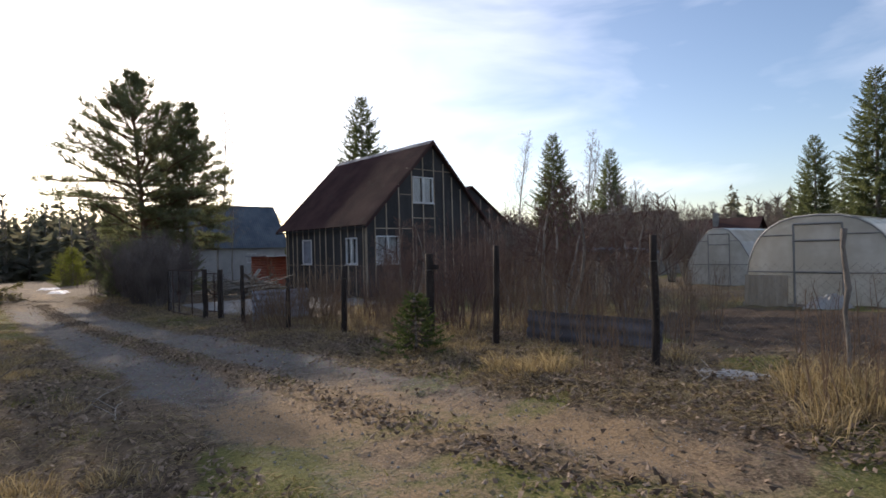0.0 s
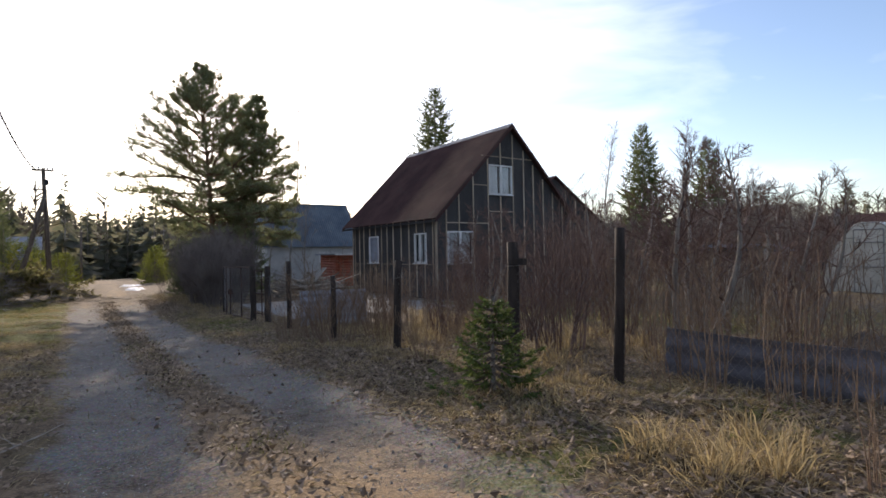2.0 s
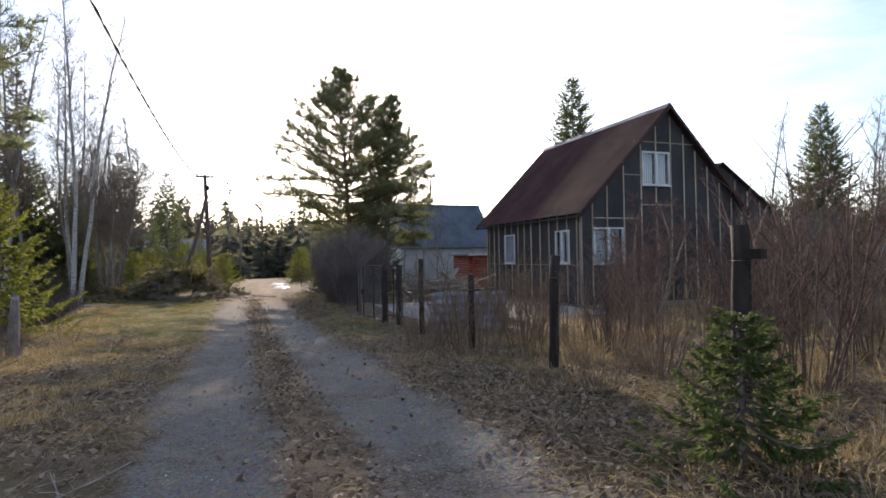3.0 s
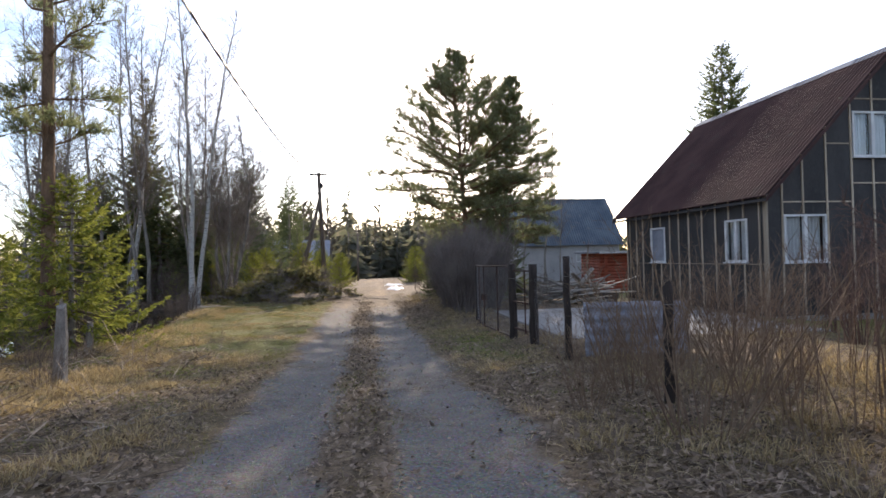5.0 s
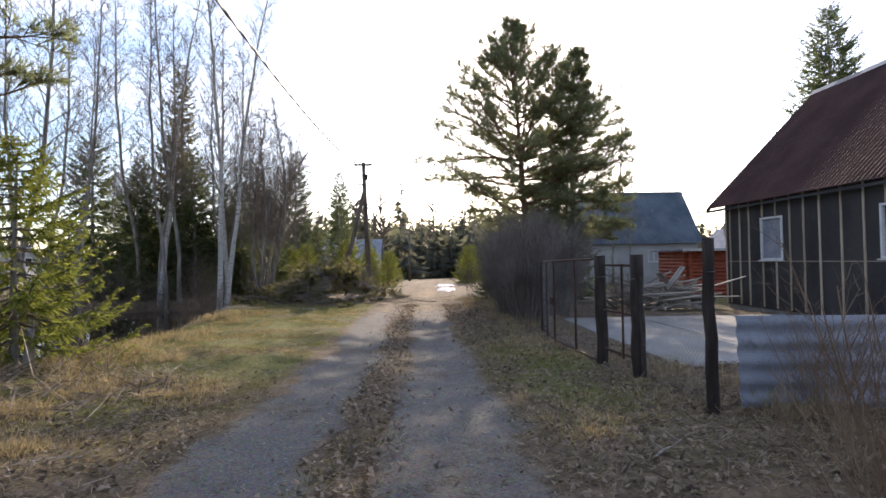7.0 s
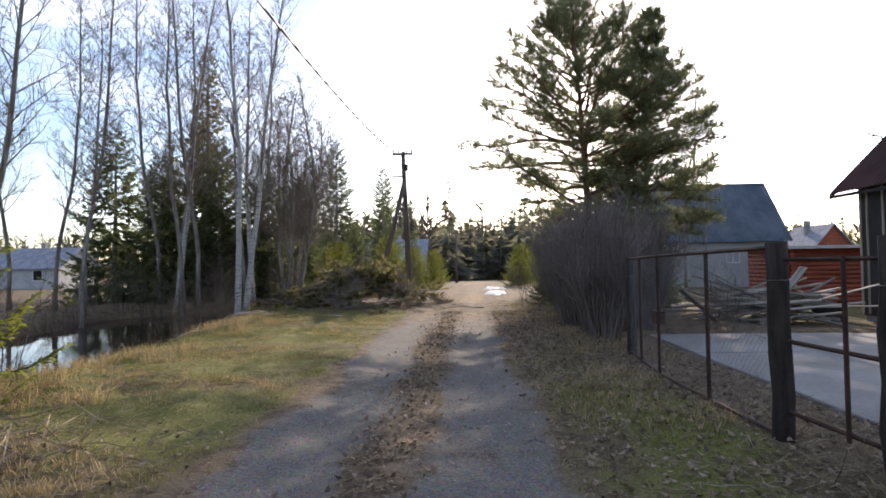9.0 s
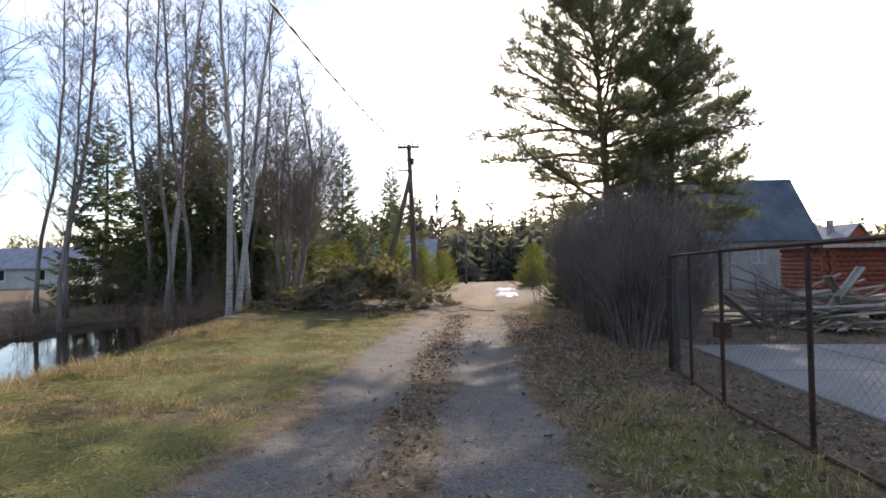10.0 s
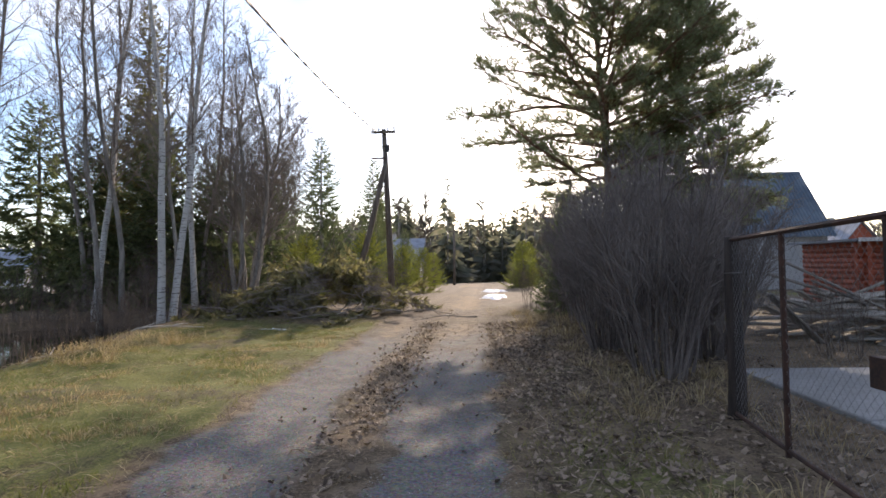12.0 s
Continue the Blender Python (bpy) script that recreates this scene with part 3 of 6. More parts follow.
        hp("ridge_cap", ridge, M_slate, "grey folded ridge cap")
    for s in (-1, 1):
        e = RIDGE_X + s * (RIDGE_X - EAVE_X)
        for yy in (RY0 - 0.03, RY1):
            hp("barge_board", Build().prism([(e, z_eave - 0.16), (RIDGE_X, HR - 0.16), (RIDGE_X, HR - 0.03), (e, z_eave - 0.03)], "y", yy, yy + 0.03), M_roof_brown, "dark barge board")
        hp("fascia", Build().box(e - 0.015 + 0.03 * s * -1, e + 0.015 - 0.03 * s, RY0 + 0.01, RY1 - 0.01, z_eave - 0.13, z_eave - 0.05), M_tar)
    rng = np.random.RandomState(3)
    # battens on the side wall
    for k, y in enumerate([20.95, 21.6, 22.22, 22.9, 23.6, 24.3, 24.9, 25.5, 26.1, 26.7, 27.4, 27.9, 28.46, 28.66]):
        y += rng.uniform(-0.03, 0.03)
        spans = [(-0.74, eave - 0.05)]
        if w3[0] - 0.02 < y < w3[1] + 0.02:
            spans = [(-0.74, w3[2] - 0.05), (w3[3] + 0.02, eave - 0.05)]
        elif w4[0] - 0.02 < y < w4[1] + 0.02:
            spans = [(-0.74, w4[2] - 0.05), (w4[3] + 0.02, eave - 0.05)]
        for z0, z1 in spans:
            b = Build().box(-0.028, 0, -0.028, 0.028, 0, z1 - z0, pose(HX0 - 0.002, y, z0, rng.uniform(-0.3, 0.3), 0, 0))
            hp("batten", b, M_batten)
    hp("rail", Build().box(HX0 - 0.014, HX0 - 0.003, HY0 + 0.15, HY1 - 0.1, 0.65, 0.672), M_batten)
    hp("corner_board", Build().box(HX0 - 0.05, HX0 - 0.002, HY0 - 0.04, HY0 + 0.1, -0.78, eave), M_batten, "thick wooden corner board")
    # battens on the gable
    for x in (14.38, 15.05, 15.83, 16.63, 17.34, 18.06, 18.7, 19.3, 19.9, 20.5, 21.1, 21.65):
        z1 = top(x) - 0.12
        spans = [(-0.74, z1)]
        if w2[0] < x < w2[1]:
            spans = [(-0.74, w2[2] - 0.05), (w2[3] + 0.02, z1)]
        if w1[0] < x < w1[1]:
            spans = [(-0.74, w1[2] - 0.05), (w1[3] + 0.02, z1)]
        for z0, zz in spans:
            hp("batten", Build().box(-0.026, 0.026, -0.028, 0, 0, zz - z0, pose(x + rng.uniform(-0.02, 0.02), HY0 - 0.002, z0, 0, rng.uniform(-0.3, 0.3), 0)), M_batten)
    for x0, x1, z in ((14.4, 16.6, 2.38), (15.8, 16.6, 4.02), (16.3, 19.2, 5.3), (16.63, 18.1, 2.9)):
        hp("rail", Build().box(x0, x1, HY0 - 0.02, HY0 - 0.002, z - 0.02, z + 0.02), M_batten)
    for u in ((("x"), HY0, *w1, 2, -1), (("x"), HY0, *w2, 2, -1), (("y"), HX0, *w3, 1, -1, False, True), (("y"), HX0, *w4, 2, -1)):
        win = window_unit(house, *u)
        for o in (win, *win.children):
            if o.data.users == 1:
                o.data.transform(house_inv)
    # the lower wing on the far side
    ax0, ax1, ay0, ay1, ar, arx = 18.6, 24.3, 21.25, 28.2, 4.75, 21.2
    aslope = 0.66
    ae = ar - aslope * (ax1 - arx)
    hp("wing_wall", Build().prism([(HX1 + 0.01, -0.6), (ax1, -0.6), (ax1, ae), (arx, ar - 0.05), (HX1 - 0.8, ar - 0.12), (HX1 + 0.01, 2.6)], "y", ay0, ay0 + 0.18), M_tar)
    hp("wing_wall", Build().box(ax1 - 0.18, ax1, ay0 + 0.18, ay1, -0.6, ae - 0.02), M_tar)
    hp("wing_wall", Build().box(HX1 + 0.01, ax1 - 0.18, ay1 - 0.18, ay1, -0.6, ae - 0.02), M_tar)
    aang = math.atan(aslope)
    arun = (ax1 + 0.25 - arx) / math.cos(aang)
    hp("wing_roof", roof_sheet(ay1 - ay0 + 0.4, arun, 0.15, 0.025, aang, ax1 + 0.25, ay0 - 0.2, ar - aslope * (ax1 + 0.25 - arx), True), M_roof_brown)
    hp("wing_roof", roof_sheet(ay1 - ay0 + 0.4, 2.4, 0.15, 0.025, aang, arx - 2.4 * math.cos(aang), ay0 - 0.2, ar - 2.4 * math.sin(aang), False), M_roof_brown)
    for x in (22.0, 22.7, 23.4, 24.1):
        hp("batten", Build().box(x - 0.026, x + 0.026, ay0 - 0.03, ay0 - 0.002, -0.5, ar - aslope * (x - arx) - 0.15), M_batten)


build_house()


# ---- other buildings ----
def build_far_house():
    h = thing("farm_house", "pale house with a steep blue-grey corrugated roof behind the pine", "house", pose(19.6, 53, -0.9))
    inv = h.matrix_basis.inverted()

    def hp(name, b, material, label="", parent=h):
        me = b.mesh()
        me.transform(inv)
        return part(name, me, material, parent, label)

    x0, x1, y0, y1, rz, ez = 15.4, 23.9, 50.1, 55.9, 5.97, 2.15
    hp("wall", Build().box(x0 + 0.2, x1, y0, y0 + 0.2, -1.1, ez), M_siding, "grey horizontal siding")
    hp("wall", Build().box(x0 + 0.2, x1, y1 - 0.2, y1, -1.1, ez), M_siding)
    for x in (x0, x1):
        hp("gable_wall", Build().prism([(y0, -1.1), (y1, -1.1), (y1, ez), (53, rz - 0.2), (y0, ez)], "x", x, x + 0.2), M_white if x == x0 else M_siding, "white-washed gable wall" if x == x0 else "")
    for k in range(14):
        z = -1.0 + 0.22 * k
        hp("board", Build().box(x0 + 0.2, x1, y0 - 0.025, y0 - 0.003, z, z + 0.2), M_siding)
    run = math.hypot(53 - (y0 - 0.35), rz - ez + 0.3)
    ang = math.atan2(rz - ez + 0.3, 53 - (y0 - 0.35))
    for flip in (1, -1):
        b = wavy_sheet(x1 - x0 + 0.8, run, 0.2, 0.03, 0.02, 6, 3)
        V = np.concatenate(b.v)
        b.v = [np.stack([x0 - 0.3 + V[:, 0], 53 - flip * (53 - y0 + 0.35) + flip * V[:, 2] * math.cos(ang), ez - 0.3 + V[:, 2] * math.sin(ang) + V[:, 1]], -1)]
        hp("roof_slope", b, M_roof_blue, "blue-grey corrugated roof")
    hp("ridge_cap", Build().prism([(52.85, rz - 0.08), (53, rz + 0.08), (53.15, rz - 0.08)], "x", x0 - 0.3, x1 + 0.5), M_roof_blue)
    win = window_unit(h, "x", y0, 20.3, 21.2, 0.5, 1.4, 2, -1, False)
    for o in (win, *win.children):
        o.data.transform(inv)


def build_cabin():
    h = thing("log_cabin", "low red-stained log outbuilding with a pale flat roof edge", "shed", pose(19.4, 37.3, -0.9))
    inv = h.matrix_basis.inverted()

    def hp(name, b, material, label="", parent=h):
        me = b.mesh()
        me.transform(inv)
        return part(name, me, material, parent, label)

    x0, x1, y0, y1, zt = 16.1, 23.2, 35.8, 38.9, 1.1
    hp("core", Build().box(x0 + 0.1, x1 - 0.1, y0 + 0.1, y1 - 0.1, -1.1, zt), M_dark_in)
    n = 12
    for k in range(n):
        z = -1.0 + 2.1 * (k + 0.5) / n
        hp("log", Build().tube([(x0 - 0.18, y0 + 0.08, z), (x1, y0 + 0.08, z)], 0.1, 8), M_red)
        hp("log", Build().tube([(x0 + 0.08, y0 - 0.18, z + 0.03), (x0 + 0.08, y1, z + 0.03)], 0.1, 8), M_red)
    hp("roof", Build().box(x0 - 0.35, x1 + 0.2, y0 - 0.35, y1 + 0.2, zt + 0.02, zt + 0.1), M_slate, "flat felted roof")
    hp("roof_edge", Build().box(x0 - 0.37, x1 + 0.2, y0 - 0.39, y0 - 0.352, zt, zt + 0.12), M_white, "white roof edge board")
    win = window_unit(h, "x", y0 - 0.03, 20.3, 21.2, 0.25, 0.75, 1, -1, False)
    for o in (win, *win.children):
        o.data.transform(inv)


def simple_house(label, cx, cy, w, d, wall_h, ridge_h, along, roof_mat, wall_mat, z=None):
    """A distant house: walls, two roof slopes, a chimney and windows."""
    z = float(gz(cx, cy)) if z is None else z
    h = thing("cottage", label, "house", pose(cx, cy, z, 0, 0, 0 if along == "x" else 90))
    part("wall", Build().prism([(-d / 2, -0.3), (d / 2, -0.3), (d / 2, wall_h), (0, ridge_h - 0.1), (-d / 2, wall_h)], "x", -w / 2, w / 2), wall_mat, h)
    for s in (-1, 1):
        e = d / 2 + 0.4
        ez = wall_h - (ridge_h - wall_h) * 0.4 / (d / 2)
        part("roof_slope", Build().prism([(s * e, ez), (0, ridge_h), (0, ridge_h + 0.1), (s * e, ez + 0.1)], "x", -w / 2 - 0.4, w / 2 + 0.4), roof_mat, h)
    part("chimney", Build().box(-0.25, 0.25, 0.5, 1.0, ridge_h - 1.0, ridge_h + 0.7), M_plinth, h)
    for s in (-1, 1):
        for u in (-w / 4, w / 4):
            wn_ = part("window", Build().box(u - 0.55, u + 0.55, s * d / 2 - 0.05, s * d / 2 + 0.04, 0.9, 2.1), M_white, h)
            part("pane", Build().box(u - 0.45, u + 0.45, s * d / 2 - 0.06, s * d / 2 + 0.06, 1.0, 2.0), M_dark_in, wn_)
    for s in (-1, 1):
        wn_ = part("window", Build().box(s * w / 2 - 0.05, s * w / 2 + 0.04, -0.55, 0.55, wall_h * 0.95, wall_h * 0.95 + 1.1), M_white, h)
        part("pane", Build().box(s * w / 2 - 0.06, s * w / 2 + 0.06, -0.45, 0.45, wall_h * 0.95 + 0.1, wall_h * 0.95 + 1.0), M_dark_in, wn_)
    return h


build_far_house()
build_cabin()
simple_house("brown cottage with a dark pitched roof beyond the gardens", 46.0, 25.5, 7, 6, 2.6, 5.6, "y", M_roof_brown, M_oldwood)
simple_house("dark-roofed cottage partly hidden behind garden shrubs", 43.0, 41.0, 9, 6, 2.6, 5.6, "x", M_roof_brown, M_tar)
simple_house("low cottage with a brown roof among bare bushes", 62.0, 24.0, 8, 6, 2.4, 5.2, "y", M_roof_brown, M_tar)
simple_house("cottage with a reddish gable far behind the log cabin", 45.5, 82.0, 7, 6, 3.0, 6.6, "y", M_slate, M_red)
simple_house("cottage with a pale roof beyond the utility pole", -5.5, 84.0, 7, 7, 3.0, 5.6, "x", M_slate, M_plinth)
simple_house("grey cottage among trees beyond the ditch", -44.0, 72.0, 9, 6, 2.4, 4.4, "x", M_slate, M_siding)


# ---- greenhouses ----
def greenhouse(x, yc, width, height, length, pointed, label):
    z0 = float(gz(x + 1, yc)) - 0.02
    g = thing("greenhouse", label, "greenhouse", pose(x, yc, z0), group="polycarbonate greenhouses")
    a = np.linspace(0, math.pi, 17)
    hw = width / 2
    if pointed:
        prof = np.array([(hw, 0), (hw * 1.0, height * 0.22), (hw * 0.92, height * 0.45), (hw * 0.62, height * 0.76), (hw * 0.3, height * 0.97), (hw * 0.16, height)])
        prof = np.concatenate([prof, prof[::-1] * [-1, 1]])
    else:
        prof = np.stack([hw * np.sign(np.cos(a)) * np.abs(np.cos(a)) ** 0.75, height * np.sin(a) ** 0.72], -1)
    n = len(prof)
    for k in range(3):
        x0, x1 = length * k / 3 + 0.005, length * (k + 1) / 3 - 0.005
        b = Build()
        b.add([(xx, p[0], p[1] + 0.01) for xx in (x0, x1) for p in prof], [(i, i + 1, n + i + 1, n + i) for i in range(n - 1)])
        part("roof_panel", b, M_poly, g, "bent polycarbonate sheet")
    for xx in (0.02, length - 0.02):
        end = Build().add([(xx, 0, 0.01)] + [(xx, p[0], p[1]) for p in prof], None, [(0, i, i + 1) for i in range(1, n)])
        part("end_panel", end, M_poly, g, "cloudy polycarbonate end wall")
    for xx in np.linspace(0.0, length, 5):
        part("hoop", Build().tube([(xx, p[0] * 0.99, p[1] * 0.99) for p in prof], 0.018, 6), M_steel, g)
    dw, dh = 0.48, height * 0.9
    for xx, yy0, zz0, yy1, zz1 in ((-0.02, -dw, 0, -dw, dh), (-0.02, dw, 0, dw, dh), (-0.02, -dw, dh, dw, dh), (-0.02, -dw, dh * 0.8, dw, dh * 0.8), (-0.02, -dw, dh * 0.42, dw, dh * 0.42)):
        part("door_bar", Build().tube([(xx, yy0, zz0), (xx, yy1, zz1)], 0.025, 4), M_steel, g)
    def half(z):
        u = np.interp(z, prof[: n // 2 + 1, 1], prof[: n // 2 + 1, 0])
        return u
    for z in (dh * 0.42, dh * 0.87):
        for s in (-1, 1):
            part("end_bar", Build().tube([(-0.01, s * dw, z), (-0.01, s * half(z), z)], 0.016, 4), M_steel, g)
    part("ground_beam", Build().box(-0.06, length, -hw - 0.04, -hw + 0.04, -0.08, 0.06).box(-0.06, length, hw - 0.04, hw + 0.04, -0.08, 0.06).box(-0.06, 0.04, -hw, hw, -0.08, 0.06), M_oldwood, g)
    return g


greenhouse(14.9, 3.55, 3.15, 2.17, 6.0, False, "rounded polycarbonate greenhouse with a steel-framed door")
greenhouse(27.0, 10.45, 3.1, 2.75, 6.0, True, "smaller peaked polycarbonate greenhouse with pale blue sheets")


# ---- trees ----
def unit(v):
    v = np.asarray(v, float)
    return v / (np.linalg.norm(v, axis=-1, keepdims=True) + 1e-9)


def curve(p, d, length, n, rng, wob=0.1, lift=0.0):
    """A wandering line of n steps from p along d; lift turns it up (or down) on the way."""
    pts = [np.array(p, float)]
    d = unit(d)
    for _ in range(n):
        d = unit(d + rng.normal(0, wob, 3) + np.array([0, 0, lift]))
        pts.append(pts[-1] + d * length / n)
    return np.array(pts)


def along(pts, t):
    k = np.clip(np.asarray(t) * (len(pts) - 1), 0, len(pts) - 1.001)
    i = k.astype(int)
    f = (k - i)[:, None]
    return pts[i] * (1 - f) + pts[i + 1] * f, unit(pts[i + 1] - pts[i])


def aside(d, rng, spread):
    """A direction that leaves d sideways by about spread (0 straight on, 1 square)."""
    s = unit(np.cross(d, rng.normal(size=d.shape)))
    return unit(d * (1 - spread) + s * spread)


def twigs(b, pts, rng, n, length, r, spread=0.6, lift=0.0, sub=3, t0=0.2, droop=0.0, fine=0.6):
    """Twigs along a limb, each with a few finer ones."""
    t = rng.uniform(t0, 1.0, n)
    P, D = along(pts, t)
    D1 = unit(aside(D, rng, spread) + [0, 0, lift])
    L = length * rng.uniform(0.5, 1.15, n) * (1.15 - 0.6 * t)
    M = P + D1 * L[:, None] * 0.55
    D2 = unit(D1 + rng.normal(0, 0.18, (n, 3)) + [0, 0, lift * 0.5 - droop])
    E = M + D2 * L[:, None] * 0.45
    b.segs(P, M, r, r * 0.75)
    b.segs(M, E, r * 0.75, r * 0.4)
    for _ in range(sub):
        f = rng.uniform(0.2, 0.95, n)[:, None]
        S = P + (E - P) * f
        D3 = unit(aside(D1, rng, 0.5) + [0, 0, lift * 0.4 - droop])
        b.segs(S, S + D3 * (L * fine * rng.uniform(0.3, 0.8, n))[:, None], r * 0.55, r * 0.25)


def bare_tree(seed, h, r, trunk_mat, twig_mat, crown0=0.35, limb_len=0.28, limbs=26, up=0.9, stems=1, fine=1.0, droop=0.0, name="birch", label="", category="tree", tw=13):
    rng = np.random.RandomState(seed)
    root = thing(name, label, category)
    cb = Build()
    for s in range(stems):
        a = 6.283 * (s + 0.6 * rng.rand()) / stems
        base = np.array([math.cos(a), math.sin(a), 0]) * (0.0 if stems == 1 else 0.25) + [0, 0, -0.15]
        d = np.array([math.cos(a) * 0.26, math.sin(a) * 0.26, 1.0]) if stems > 1 else np.array([rng.normal(0, 0.02), rng.normal(0, 0.02), 1])
        hh = h * rng.uniform(0.75, 1.0) if stems > 1 else h
        tr = curve(base, d, hh, 14, rng, 0.045 if stems == 1 else 0.07, 0.03)
        rr = r * np.linspace(1.0, 0.12, 15) ** 0.9
        rr[0] *= 1.35
        part("trunk", Build().tube(tr, rr, 9).mesh(True), trunk_mat, root)
        n = int(limbs / stems ** 0.6)
        for k in range(n):
            t = crown0 + (0.97 - crown0) * (k + rng.rand()) / n
            P, D = along(tr, np.array([t]))
            az = k * 2.4 + rng.uniform(-0.5, 0.5)
            dd = np.array([math.cos(az), math.sin(az), up * rng.uniform(0.6, 1.3)])
            L = h * limb_len * (1.25 - t) * rng.uniform(0.6, 1.15)
            lp = curve(P[0], dd, L, 5, rng, 0.1, 0.08 - droop * 0.1)
            lr = r * 0.22 * (1.1 - t) + 0.006
            cb.tube(lp, lr * np.linspace(1, 0.25, 6), 4, False)
            twigs(cb, lp, rng, int(tw * fine), L * 0.5, 0.0065 * fine ** -0.3, 0.55, 0.25 - droop, 4, 0.15, droop)
        twigs(cb, tr[9:], rng, int(14 * fine), h * 0.07, 0.009, 0.5, 0.3, 4, 0.0, droop)
    part("crown", cb, twig_mat, root, "bare twigs")
    return root


def spruce(seed, h, r, mat_n, label, base=0.06, gap=0.34, dens=1.0, name="spruce", sparse=0.0, needle=1.0):
    rng = np.random.RandomState(seed)
    root = thing(name, label, "tree")
    part("trunk", Build().tube(curve((0, 0, -0.15), (0, 0, 1), h + 0.1, 10, rng, 0.006), np.linspace(0.017 * h + 0.02, 0.006, 11), 7).mesh(True), M_bark, root)
    b, nb = Build(), Build()
    z = base * h
    while z < h * 0.985:
        f = z / h
        n = max(3, int(round(6.5 * (1 - f * 0.35))))
        L0 = r * (1 - f) ** 0.74 + 0.04 * r
        for k in range(n):
            if rng.rand() < sparse:
                continue
            az = 6.283 * k / n + rng.uniform(-0.4, 0.4) + z * 2.1
            L = L0 * rng.uniform(0.72, 1.12)
            out = np.array([math.cos(az), math.sin(az), 0.0])
            tilt = -0.32 + 0.75 * f
            s = np.linspace(0, 1, 6)
            zz = z + rng.uniform(-0.1, 0.1) * gap + L * (tilt * s + 0.28 * s ** 2.2 * (1 - f * 0.6)) - 0.1 * L * np.sin(s * math.pi)
            pts = np.stack([out[0] * L * s, out[1] * L * s, zz], -1)
            pts += rng.normal(0, 0.02 * L, pts.shape) * s[:, None]
            b.tube(pts, np.linspace(0.012 + 0.006 * L, 0.003, 6), 3, False)
            m = int((7 + 15 * L) * dens)
            t = rng.uniform(0.12, 1.0, m) ** 0.8
            P, D = along(pts, t)
            side = np.cross(D, [0, 0, 1.0]) * rng.choice([-1, 1], m)[:, None]
            SD = unit(D * 0.75 + side * rng.uniform(0.3, 0.9, m)[:, None] + np.stack([np.zeros(m), np.zeros(m), rng.uniform(-0.55, 0.05, m)], -1))
            SL = (0.1 + 0.34 * L * (1.05 - t) * rng.uniform(0.5, 1.1, m)) * min(1.0, 0.5 + h / 14)
            SL = np.minimum(SL, 0.75)
            for q in range(4):
                nb.blades(P + SD * (SL * 0.22 * q)[:, None], SD + rng.normal(0, 0.35, (m, 3)), SL * rng.uniform(0.35, 0.75, m), (0.035 + 0.07 * SL) * needle, rng, 0.12, True)
        z += gap * (1 - 0.5 * f) * rng.uniform(0.8, 1.2)
    part("inner_wood", b, M_twig, root)
    part("crown", nb, mat_n, root, "needle-covered boughs")
    return root


